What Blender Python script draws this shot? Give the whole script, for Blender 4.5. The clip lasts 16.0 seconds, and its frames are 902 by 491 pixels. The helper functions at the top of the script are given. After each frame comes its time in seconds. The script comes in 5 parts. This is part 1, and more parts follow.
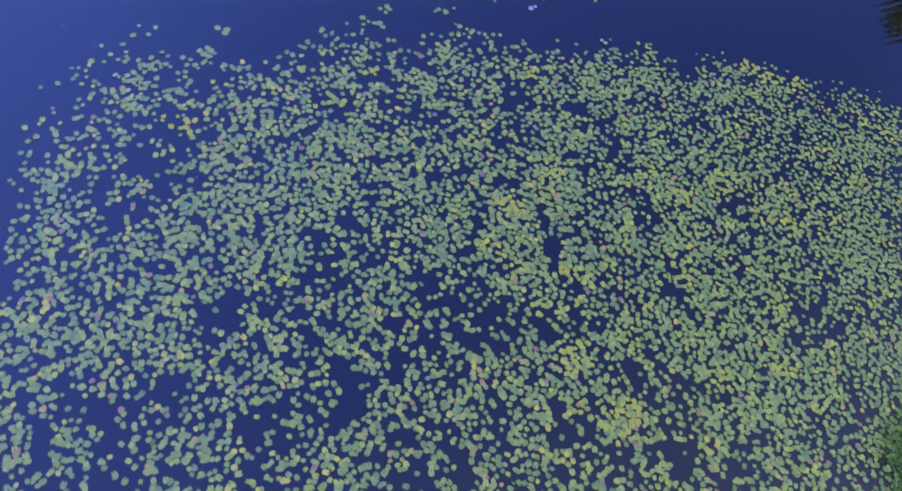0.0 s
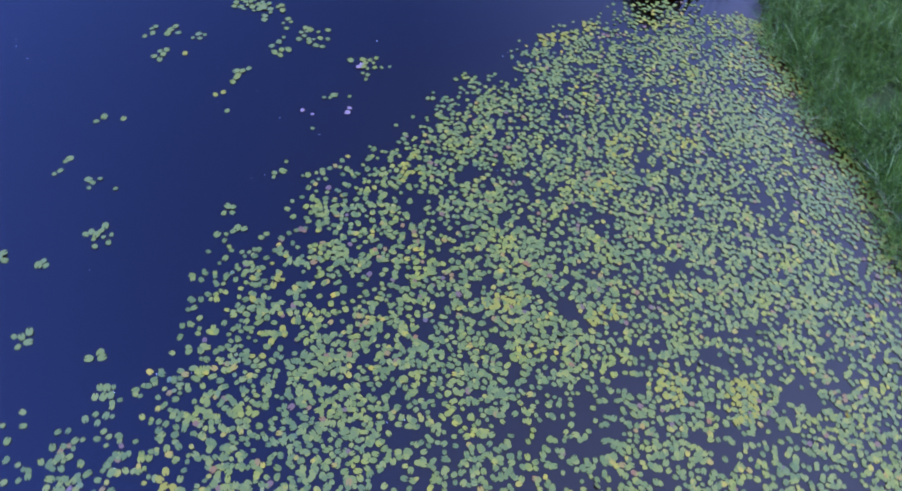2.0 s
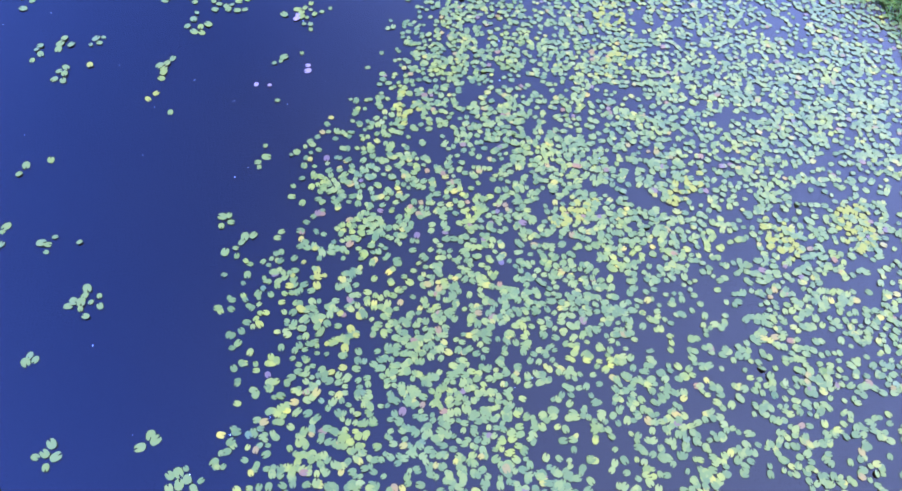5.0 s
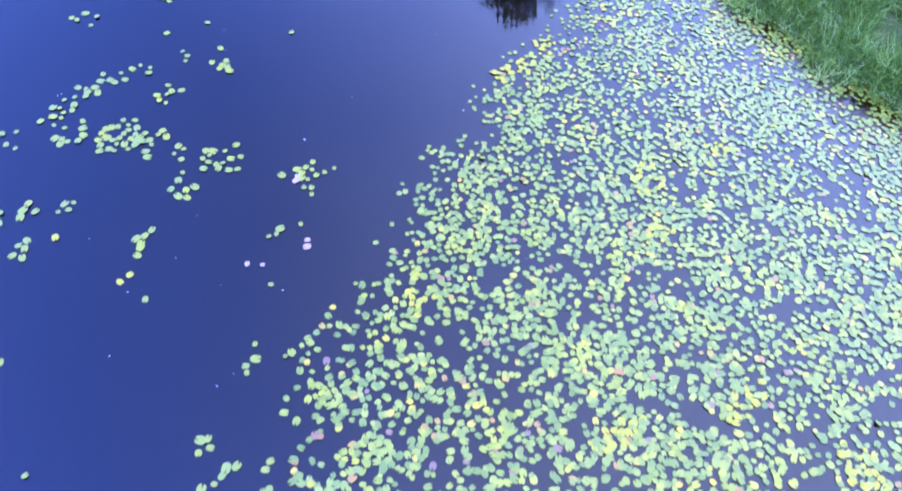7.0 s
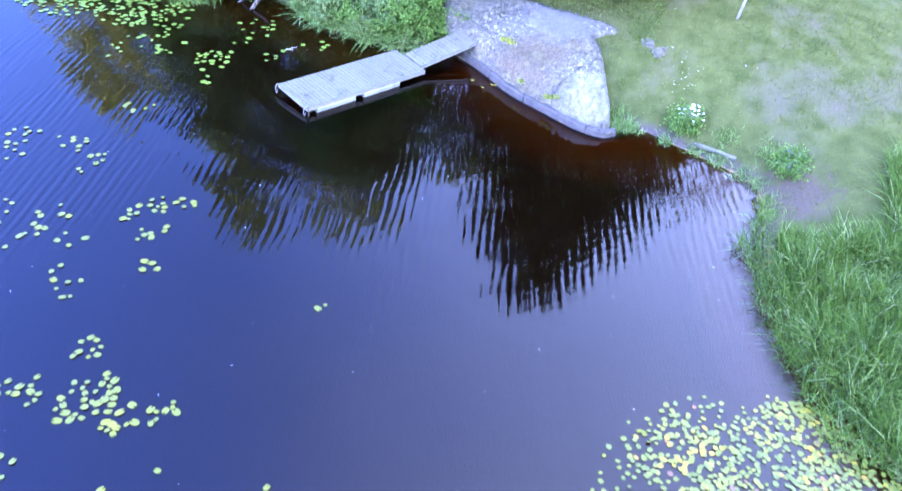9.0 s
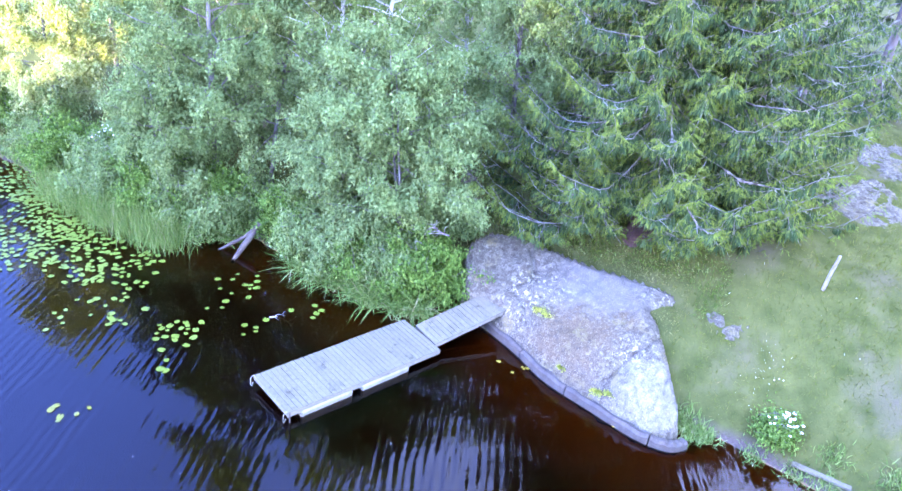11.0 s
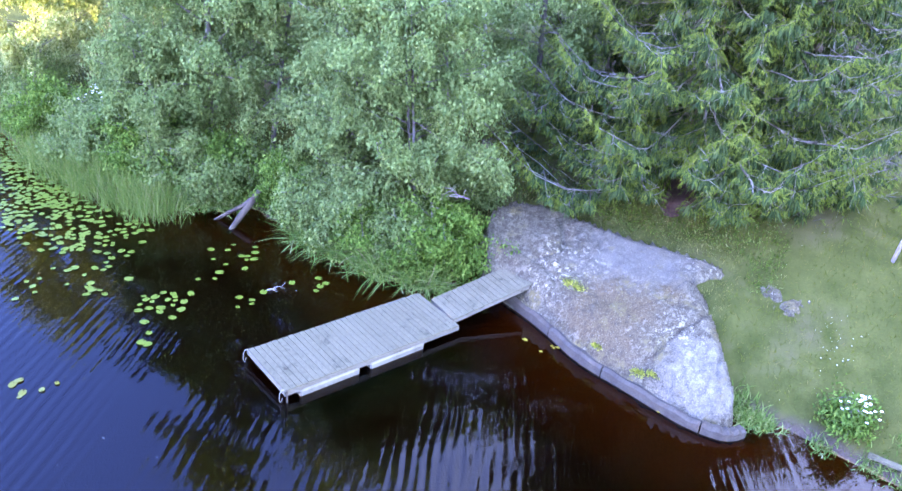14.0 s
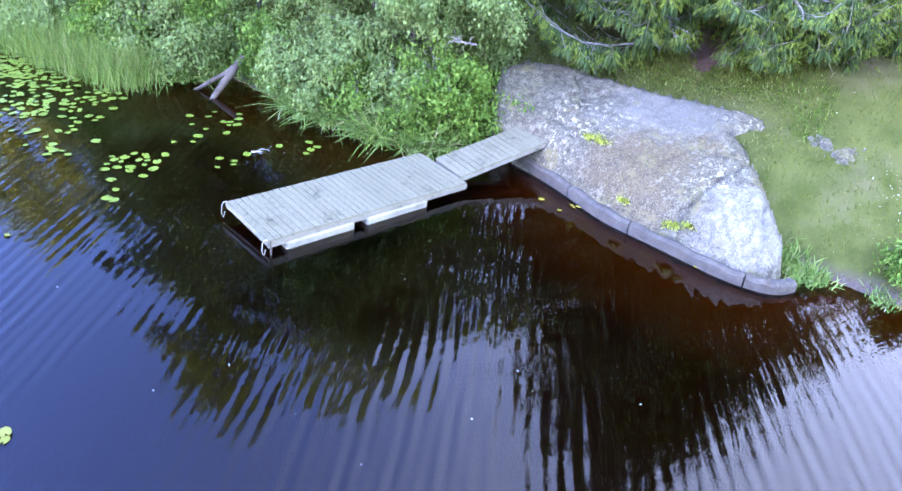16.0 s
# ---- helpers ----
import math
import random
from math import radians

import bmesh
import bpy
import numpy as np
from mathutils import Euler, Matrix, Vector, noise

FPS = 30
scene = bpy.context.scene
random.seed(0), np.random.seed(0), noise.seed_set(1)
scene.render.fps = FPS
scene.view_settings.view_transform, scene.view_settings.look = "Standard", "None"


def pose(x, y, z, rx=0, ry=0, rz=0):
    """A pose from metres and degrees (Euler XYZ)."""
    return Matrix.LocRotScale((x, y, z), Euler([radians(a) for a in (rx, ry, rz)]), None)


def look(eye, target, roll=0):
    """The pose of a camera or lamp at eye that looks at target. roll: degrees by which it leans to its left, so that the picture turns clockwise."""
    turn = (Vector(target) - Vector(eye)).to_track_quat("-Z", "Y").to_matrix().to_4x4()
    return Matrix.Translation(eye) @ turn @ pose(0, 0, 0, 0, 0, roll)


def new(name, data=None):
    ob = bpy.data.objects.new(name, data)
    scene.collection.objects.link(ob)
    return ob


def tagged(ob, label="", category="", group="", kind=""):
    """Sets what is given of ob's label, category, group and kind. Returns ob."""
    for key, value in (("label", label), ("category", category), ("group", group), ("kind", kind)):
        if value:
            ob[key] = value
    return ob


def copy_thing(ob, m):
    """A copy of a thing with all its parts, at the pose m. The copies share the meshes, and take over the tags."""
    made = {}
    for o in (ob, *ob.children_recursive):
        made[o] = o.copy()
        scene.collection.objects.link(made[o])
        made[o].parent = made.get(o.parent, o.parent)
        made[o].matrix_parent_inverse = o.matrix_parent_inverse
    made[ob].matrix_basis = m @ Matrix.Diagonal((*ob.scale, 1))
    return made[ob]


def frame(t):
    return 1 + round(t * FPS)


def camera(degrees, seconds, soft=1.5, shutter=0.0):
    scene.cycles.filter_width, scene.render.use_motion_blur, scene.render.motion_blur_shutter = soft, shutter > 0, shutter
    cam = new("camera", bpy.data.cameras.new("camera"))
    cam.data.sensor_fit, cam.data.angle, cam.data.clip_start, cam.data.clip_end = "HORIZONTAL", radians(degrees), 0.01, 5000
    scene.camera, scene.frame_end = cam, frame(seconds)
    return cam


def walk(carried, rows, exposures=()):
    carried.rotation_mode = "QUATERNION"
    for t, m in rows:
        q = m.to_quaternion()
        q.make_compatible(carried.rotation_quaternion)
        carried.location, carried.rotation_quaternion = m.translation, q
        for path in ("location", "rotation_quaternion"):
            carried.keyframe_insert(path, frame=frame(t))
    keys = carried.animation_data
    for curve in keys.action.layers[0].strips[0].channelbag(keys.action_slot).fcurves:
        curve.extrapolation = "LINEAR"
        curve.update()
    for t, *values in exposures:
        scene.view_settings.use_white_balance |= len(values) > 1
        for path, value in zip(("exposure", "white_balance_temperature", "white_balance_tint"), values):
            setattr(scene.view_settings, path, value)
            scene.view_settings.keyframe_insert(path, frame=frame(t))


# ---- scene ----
cam = camera(59.8, 16.0, 1.5, 0.2)
PATH = [
    (0, (-0.177, 3.185, 15.742), (0.188, 4.081, 13.991), 19.7),
    (0.5, (-1.274, 4.667, 15.35), (-0.812, 5.56, 13.621), 19.6),
    (1, (-2.254, 6.204, 15.106), (-1.638, 7.053, 13.403), 18.5),
    (1.5, (-3.065, 7.589, 14.951), (-2.286, 8.352, 13.275), 16.9),
    (2, (-3.772, 9.011, 15.017), (-2.814, 9.579, 13.356), 13.1),
    (2.5, (-4.28, 10.16, 14.982), (-3.231, 10.548, 13.324), 10.4),
    (3, (-4.556, 11.122, 14.184), (-3.494, 11.488, 12.529), 8.5),
    (3.5, (-4.677, 11.646, 13.432), (-3.615, 11.984, 11.772), 7.0),
    (3.7, (-4.698, 11.778, 13.145), (-3.64, 12.1, 11.479), 6.5),
    (5.8, (-3.972, 12.34, 11.892), (-2.936, 12.645, 10.209), 5.3),
    (6, (-3.666, 12.571, 11.794), (-2.618, 12.871, 10.117), 5.8),
    (6.5, (-2.807, 13.009, 11.815), (-1.753, 13.311, 10.142), 6.1),
    (7, (-1.442, 13.743, 11.867), (-0.289, 14.076, 10.268), 6.6),
    (7.5, (-0.206, 14.369, 11.942), (1.058, 14.747, 10.438), 6.6),
    (8, (1.573, 15.173, 12.227), (2.94, 15.607, 10.833), 6.6),
    (8.5, (3.083, 15.841, 12.268), (4.478, 16.296, 10.909), 6.6),
    (9, (4.821, 16.833, 12.338), (6.289, 17.316, 11.068), 6.7),
    (9.5, (6.458, 17.709, 12.437), (7.953, 18.205, 11.204), 6.8),
    (10, (8.374, 18.798, 12.512), (9.903, 19.306, 11.326), 7.2),
    (10.2, (9.0, 19.145, 12.537), (10.569, 19.675, 11.414), 7.0),
    (12.3, (11.35, 20.135, 11.993), (13.044, 20.778, 11.146), 6.8),
    (12.5, (11.361, 20.185, 11.99), (13.056, 20.827, 11.143), 6.8),
    (13, (11.473, 20.334, 11.738), (13.166, 20.97, 10.884), 6.9),
    (13.5, (11.743, 20.43, 11.066), (13.428, 21.065, 10.195), 6.7),
    (14, (12.061, 20.522, 10.24), (13.728, 21.153, 9.333), 6.5),
    (14.5, (12.312, 20.551, 9.515), (13.967, 21.18, 8.585), 6.2),
    (15, (12.582, 20.59, 8.572), (14.224, 21.212, 7.614), 6.0),
    (15.5, (12.791, 20.627, 7.809), (14.417, 21.249, 6.825), 5.7),
    (16, (12.89, 20.57, 7.299), (14.506, 21.188, 6.295), 5.6),
]
EXPOSURES = [(0.0, 2.3, 7700, 11), (2.0, 2.45, 7600, 12), (3.5, 2.95, 7000, 14), (6.0, 3.53, 6900, 13), (7.5, 3.78, 7300, 11), (10.0, 4.08, 8300, 8), (12.5, 3.75, 8700, 14), (14.0, 3.59, 9500, 8), (16.0, 3.88, 11900, 0)]
walk(cam, [(t, look(eye, target, roll)) for t, eye, target, roll in PATH], EXPOSURES)


# ---- world and sun: a clear evening, the pond already in the shade of added woods ----
SUN_EL, SUN_AZ = 7.0, 158.0  # degrees; azimuth counted from +x towards +y
world = bpy.data.worlds.new("evening_sky")
scene.world = world
world.use_nodes = True
wn = world.node_tree.nodes
sky = wn.new("ShaderNodeTexSky")
sky.sky_type = "NISHITA"
sky.sun_disc = False
sky.sun_elevation = radians(SUN_EL)
sky.sun_rotation = radians(90 - SUN_AZ)
sky.air_density, sky.dust_density, sky.ozone_density = 1.0, 1.0, 3.0
deeper = wn.new("ShaderNodeHueSaturation")
deeper.inputs["Saturation"].default_value = 1.0
shade = wn.new("ShaderNodeMixRGB")
shade.blend_type = "MULTIPLY"
shade.inputs[0].default_value = 1.0
shade.inputs[2].default_value = (0.76, 0.86, 2.25, 1)
world.node_tree.links.new(sky.outputs[0], deeper.inputs["Color"])
# a thin high veil of evening haze over the southern half of the sky
wl = world.node_tree.links
way, lean, cloud, edge, veil = (wn.new("ShaderNode" + k) for k in ("TexCoord", "VectorMath", "TexNoise", "MapRange", "MixRGB"))
lean.operation = "DOT_PRODUCT"
lean.inputs[1].default_value = (0.28, -0.95, -0.04)
wl.new(way.outputs["Generated"], lean.inputs[0])
cloud.inputs["Scale"].default_value, cloud.inputs["Detail"].default_value = 2.2, 4.0
wl.new(way.outputs["Generated"], cloud.inputs["Vector"])
blur = wn.new("ShaderNodeMath")
blur.operation = "MULTIPLY_ADD"
wl.new(cloud.outputs[0], blur.inputs[0])
blur.inputs[1].default_value = 0.3
wl.new(lean.outputs["Value"], blur.inputs[2])
edge.interpolation_type = "SMOOTHSTEP"
edge.inputs[1].default_value, edge.inputs[2].default_value = -0.3, 0.6
wl.new(blur.outputs[0], edge.inputs[0])
veil.blend_type = "ADD"
wl.new(edge.outputs[0], veil.inputs[0])
# the evening sky stays fairly bright towards the zenith
high, lift = wn.new("ShaderNodeSeparateXYZ"), wn.new("ShaderNodeMapRange")
wl.new(way.outputs["Generated"], high.inputs[0])
wl.new(high.outputs[2], lift.inputs[0])
lift.inputs[1].default_value, lift.inputs[2].default_value, lift.inputs[3].default_value, lift.inputs[4].default_value = 0.35, 1.0, 1.5, 2.8
# and brightens towards the sunset
west, glow, both = wn.new("ShaderNodeVectorMath"), wn.new("ShaderNodeMapRange"), wn.new("ShaderNodeMath")
west.operation, both.operation = "DOT_PRODUCT", "MULTIPLY"
west.inputs[1].default_value = (math.cos(radians(SUN_AZ)), math.sin(radians(SUN_AZ)), 0)
wl.new(way.outputs["Generated"], west.inputs[0])
wl.new(west.outputs["Value"], glow.inputs[0])
glow.inputs[1].default_value, glow.inputs[2].default_value, glow.inputs[3].default_value, glow.inputs[4].default_value = -0.35, 0.45, 0.78, 2.1
wl.new(lift.outputs[0], both.inputs[0])
wl.new(glow.outputs[0], both.inputs[1])
wl.new(both.outputs[0], deeper.inputs["Value"])
wl.new(deeper.outputs[0], shade.inputs[1])
wl.new(shade.outputs[0], veil.inputs[1])
veil.inputs[2].default_value = (2.75, 3.35, 4.9, 1)
wl.new(veil.outputs[0], wn["Background"].inputs[0])
wn["Background"].inputs[1].default_value = 0.15
sun_dir = Vector((math.cos(radians(SUN_EL)) * math.cos(radians(SUN_AZ)), math.cos(radians(SUN_EL)) * math.sin(radians(SUN_AZ)), math.sin(radians(SUN_EL))))
sun = new("sun", bpy.data.lights.new("sun", "SUN"))
sun.data.energy, sun.data.angle, sun.data.color = 5.0, radians(0.5), (1.0, 0.88, 0.68)
sun.matrix_world = look(sun_dir * 200, (0, 0, 0))


# ---- materials ----
class Nodes:
    """A node material with a few shorthands."""

    def __init__(self, name):
        self.mat = bpy.data.materials.new(name)
        self.mat.use_nodes = True
        self.tree = self.mat.node_tree
        self.bsdf = self.tree.nodes["Principled BSDF"]
        self.out = self.tree.nodes["Material Output"]

    def add(self, kind, **values):
        node = self.tree.nodes.new("ShaderNode" + kind)
        for key, value in values.items():
            if key in node.inputs:
                node.inputs[key].default_value = value
            else:
                setattr(node, key, value)
        return node

    def link(self, a, b):
        self.tree.links.new(a, b)

    def position(self, scale=(1, 1, 1), turn=0.0):
        geo, mp = self.add("NewGeometry"), self.add("Mapping")
        self.link(geo.outputs["Position"], mp.inputs["Vector"])
        mp.inputs["Scale"].default_value = scale
        mp.inputs["Rotation"].default_value = (0, 0, radians(turn))
        return mp.outputs[0]

    def noise(self, where, scale, detail=4.0, rough=0.55, distortion=0.0):
        n = self.add("TexNoise")
        self.link(where, n.inputs["Vector"])
        n.inputs["Scale"].default_value, n.inputs["Detail"].default_value = scale, detail
        n.inputs["Roughness"].default_value, n.inputs["Distortion"].default_value = rough, distortion
        return n.outputs[0]

    def ramp(self, fac, stops):
        r = self.add("ValToRGB")
        e = r.color_ramp.elements
        while len(e) < len(stops):
            e.new(0.5)
        for el, (p, c) in zip(e, stops):
            el.position, el.color = p, (*c, 1) if len(c) == 3 else c
        self.link(fac, r.inputs[0])
        return r.outputs[0]

    def grey(self, fac, lo, hi):
        m = self.add("MapRange")
        self.link(fac, m.inputs[0])
        m.inputs[1].default_value, m.inputs[2].default_value = lo, hi
        return m.outputs[0]

    def mix(self, fac, a, b, blend="MIX"):
        m = self.add("MixRGB", blend_type=blend)
        for sock, v in zip(m.inputs, (fac, a, b)):
            if isinstance(v, (int, float)):
                sock.default_value = v
            elif isinstance(v, tuple):
                sock.default_value = (*v, 1)
            else:
                self.link(v, sock)
        return m.outputs[0]

    def maths(self, op, a, b=0.0):
        m = self.add("Math", operation=op)
        for sock, v in zip(m.inputs, (a, b)):
            if isinstance(v, (int, float)):
                sock.default_value = v
            else:
                self.link(v, sock)
        return m.outputs[0]

    def bump(self, height, distance, strength=1.0):
        b = self.add("Bump", Strength=strength, Distance=distance)
        self.link(height, b.inputs["Height"])
        self.link(b.outputs[0], self.bsdf.inputs["Normal"])
        return b.outputs[0]

    def finish(self, color, rough=0.6, spec=0.5):
        b = self.bsdf.inputs
        if isinstance(color, tuple):
            b["Base Color"].default_value = (*color, 1)
        else:
            self.link(color, b["Base Color"])
        if isinstance(rough, (int, float)):
            b["Roughness"].default_value = rough
        else:
            self.link(rough, b["Roughness"])
        b["Specular IOR Level"].default_value = spec
        return self.mat


def leaf_material(name, stops, rough=0.5, see_through=0.35, spec=0.4, patch=0.25, blush=None):
    """Leaves: each one has its own tone out of the stops, and light shines through them."""
    n = Nodes(name)
    geo = n.add("NewGeometry")
    tone = n.ramp(geo.outputs["Random Per Island"], stops)
    big = n.noise(n.position(), 0.9, 3)
    tone = n.mix(n.grey(big, 0.35, 0.75), tone, n.mix(patch, tone, (0.9, 1.0, 0.7), "MULTIPLY"))
    if blush:
        old = n.noise(n.position(), 1.3, 4, 0.6)
        tone = n.mix(n.grey(old, 0.5, 0.66), tone, n.mix(1.0, tone, blush, "MULTIPLY"))
        young = n.noise(n.position((1, 1, 1), 40), 0.7, 3)
        tone = n.mix(n.grey(young, 0.5, 0.7), tone, n.mix(1.0, tone, (0.9, 0.98, 1.3), "MULTIPLY"))
    n.finish(tone, rough, spec)
    tr = n.add("BsdfTranslucent")
    n.link(tone, tr.inputs[0])
    sh = n.add("MixShader")
    sh.inputs[0].default_value = see_through
    n.link(n.bsdf.outputs[0], sh.inputs[1])
    n.link(tr.outputs[0], sh.inputs[2])
    n.link(sh.outputs[0], n.out.inputs[0])
    return n.mat


def bark_material(name, dark, pale, scale, lo, hi):
    n = Nodes(name)
    p = n.position((1, 1, 0.35))
    a, b = n.noise(p, scale, 6), n.noise(n.position(), scale * 6, 4)
    n.bump(n.mix(0.4, a, b), 0.02, 0.7)
    tone = n.mix(n.grey(a, lo, hi), dark, pale)
    return n.finish(n.mix(n.grey(b, 0.4, 0.8), tone, n.mix(0.5, tone, (0.5, 0.5, 0.45), "MULTIPLY")), 0.85, 0.2)


def water_material():
    n = Nodes("pond_water")
    where = n.position((1, 1, 1), 0)
    # trains of small waves, crests at about 17 degrees to x, fading in and out in patches
    trains = None
    for turn, wave, warp, weight in ((17.0, 0.21, 3.0, 1.0), (24.0, 0.33, 4.0, 0.8), (-35.0, 0.27, 5.0, 0.16)):
        w = n.add("TexWave", wave_type="BANDS", bands_direction="Y", wave_profile="SIN")
        n.link(n.position((1, 1, 1), -turn), w.inputs["Vector"])
        w.inputs["Scale"].default_value = 2 * math.pi / wave / 20.0
        w.inputs["Distortion"].default_value = warp
        w.inputs["Detail"].default_value = 1.0
        w.inputs["Detail Scale"].default_value = 0.35
        h = n.maths("MULTIPLY", w.outputs["Fac"], weight)
        trains = h if trains is None else n.maths("ADD", trains, h)
    patches = n.grey(n.noise(n.position((0.35, 1, 1), -17), 0.45, 2), 0.34, 0.66)
    sep = n.add("SeparateXYZ")
    n.link(where, sep.inputs[0])
    shore = n.grey(n.maths("ADD", sep.outputs[0], n.maths("MULTIPLY", sep.outputs[1], 0.35)), 17.0, 27.0)
    calm = n.maths("ADD", n.maths("MULTIPLY", shore, 0.95), 0.05)
    height = n.maths("MULTIPLY", n.maths("MULTIPLY", trains, n.maths("ADD", n.maths("MULTIPLY", patches, 0.8), 0.2)), calm)
    fine = n.noise(where, 9.0, 2)
    height = n.maths("ADD", height, n.maths("MULTIPLY", fine, 0.03))
    bump = n.bump(height, 0.004, 1.0)
    gloss = n.add("BsdfGlossy", Roughness=0.015)
    clear = n.add("BsdfTransparent")
    clear.inputs[0].default_value = (0.27, 0.14, 0.06, 1)
    fres = n.add("Fresnel", IOR=1.4)
    n.link(bump, gloss.inputs["Normal"])
    n.link(bump, fres.inputs["Normal"])
    sh = n.add("MixShader")
    n.link(fres.outputs[0], sh.inputs[0])
    n.link(clear.outputs[0], sh.inputs[1])
    n.link(gloss.outputs[0], sh.inputs[2])
    n.link(sh.outputs[0], n.out.inputs[0])
    n.tree.nodes.remove(n.bsdf)
    return n.mat


def ground_material():
    n = Nodes("meadow_and_lake_bed")
    p = n.position()
    patch, mid, fine = n.noise(p, 0.28, 5), n.noise(p, 1.6, 5), n.noise(p, 22.0, 4)
    green = n.mix(n.grey(mid, 0.34, 0.66), (0.036, 0.046, 0.01), (0.068, 0.074, 0.019))
    worn = n.mix(n.grey(fine, 0.3, 0.7), (0.056, 0.05, 0.024), (0.1, 0.085, 0.045))
    land = n.mix(n.grey(n.maths("ADD", patch, n.maths("MULTIPLY", mid, 0.35)), 0.7, 0.9), green, worn)
    land = n.mix(n.grey(fine, 0.35, 0.8), land, n.mix(0.6, land, (0.55, 0.55, 0.5), "MULTIPLY"))
    sep = n.add("SeparateXYZ")
    n.link(p, sep.inputs[0])
    wavy = n.maths("ADD", sep.outputs[2], n.maths("MULTIPLY", mid, 0.16))
    soil = n.mix(n.grey(fine, 0.3, 0.7), (0.04, 0.029, 0.02), (0.085, 0.066, 0.049))
    land = n.mix(n.grey(wavy, 0.14, 0.3), soil, land)
    # bare trodden earth at the head of the bay
    bare = n.add("VectorMath", operation="DISTANCE")
    n.link(p, bare.inputs[0])
    bare.inputs[1].default_value = (25.3, 13.95, 0.3)
    trod = n.grey(n.maths("ADD", bare.outputs["Value"], n.maths("MULTIPLY", n.noise(p, 2.2, 6, 0.7), 4.0)), 3.6, 2.6)
    land = n.mix(trod, land, n.mix(n.grey(fine, 0.3, 0.7), (0.046, 0.032, 0.018), (0.085, 0.062, 0.038)))
    # silt at the margin; deeper bed darkened in colour, in place of absorbing water
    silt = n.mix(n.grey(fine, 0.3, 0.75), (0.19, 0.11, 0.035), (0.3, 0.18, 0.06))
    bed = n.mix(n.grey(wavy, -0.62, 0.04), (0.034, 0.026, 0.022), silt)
    n.bump(n.mix(0.5, mid, fine), 0.05, 0.6)
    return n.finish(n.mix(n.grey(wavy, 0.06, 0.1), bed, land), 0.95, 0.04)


def rock_material(name="lichened_granite"):
    n = Nodes(name)
    p = n.position()
    mid, fine, patch = n.noise(p, 6.0, 8, 0.72), n.noise(p, 34.0, 5, 0.65), n.noise(p, 1.0, 5, 0.65)

    def round_spot(centre, wide, soft, ragged):
        d = n.add("VectorMath", operation="DISTANCE")
        n.link(p, d.inputs[0])
        d.inputs[1].default_value = centre
        return n.grey(n.maths("ADD", d.outputs["Value"], n.maths("MULTIPLY", n.noise(p, 2.0, 6, 0.7, 0.5), ragged)), wide, wide - soft)

    stone = n.ramp(mid, [(0.3, (0.0363, 0.031, 0.019)), (0.47, (0.0778, 0.0701, 0.0442)), (0.58, (0.112, 0.102, 0.0655)), (0.72, (0.15, 0.139, 0.0892))])
    stone = n.mix(n.grey(fine, 0.56, 0.4), stone, n.mix(1.0, stone, (0.52, 0.5, 0.48), "MULTIPLY"))
    # smooth bare slab on the upper half, scoured pale stone at the lower end
    slab = round_spot((30.0, 22.4, 1.5), 2.9, 0.9, 2.4)
    stone = n.mix(n.maths("MULTIPLY", slab, 0.75), stone, n.mix(n.grey(fine, 0.35, 0.65), (0.085, 0.082, 0.061), (0.13, 0.124, 0.092)))
    scoured = round_spot((27.0, 20.1, 0.8), 2.3, 0.5, 2.2)
    stone = n.mix(n.maths("MULTIPLY", scoured, 0.7), stone, n.mix(n.grey(n.maths("ADD", n.maths("MULTIPLY", mid, 0.6), n.maths("MULTIPLY", fine, 0.4)), 0.4, 0.6), (0.075, 0.072, 0.054), (0.185, 0.177, 0.135)))
    # dry brown moss and lichen over the middle
    moss = n.maths("MAXIMUM", round_spot((28.1, 22.5, 1.0), 3.0, 1.0, 2.6), round_spot((29.1, 21.4, 1.3), 1.7, 0.6, 2.0))
    brown = n.mix(n.grey(fine, 0.35, 0.65), (0.0415, 0.031, 0.0158), (0.114, 0.0881, 0.0442))
    stone = n.mix(n.maths("MULTIPLY", moss, n.grey(mid, 0.34, 0.46)), stone, brown)
    straw = n.maths("MULTIPLY", n.grey(n.noise(p, 1.5, 5, 0.6), 0.56, 0.64), n.grey(mid, 0.42, 0.56))
    stone = n.mix(straw, stone, (0.104, 0.0881, 0.0363))
    # pale crusts of lichen in patches, and specks all over
    pale = n.maths("MAXIMUM", round_spot((29.5, 23.9, 1.3), 2.6, 1.0, 2.4), n.maths("MAXIMUM", round_spot((28.0, 20.9, 0.9), 1.9, 0.7, 2.0), round_spot((30.5, 20.9, 1.7), 1.7, 0.7, 2.0)))
    crust = n.maths("MULTIPLY", n.grey(n.noise(p, 7.0, 7, 0.72), 0.535, 0.6), n.maths("ADD", n.maths("MULTIPLY", pale, 0.8), n.maths("MULTIPLY", n.grey(patch, 0.46, 0.58), 0.4)))
    stone = n.mix(n.maths("MULTIPLY", crust, n.maths("SUBTRACT", 0.95, n.maths("MULTIPLY", slab, 0.35))), stone, (0.27, 0.258, 0.175))
    speck = n.grey(n.noise(p, 26.0, 3, 0.6), 0.61, 0.66)
    stone = n.mix(n.maths("MULTIPLY", speck, 0.45), stone, (0.259, 0.245, 0.158))
    n.bump(n.maths("ADD", n.maths("MULTIPLY", mid, 0.7), n.maths("MULTIPLY", fine, 0.3)), 0.06, 1.0)
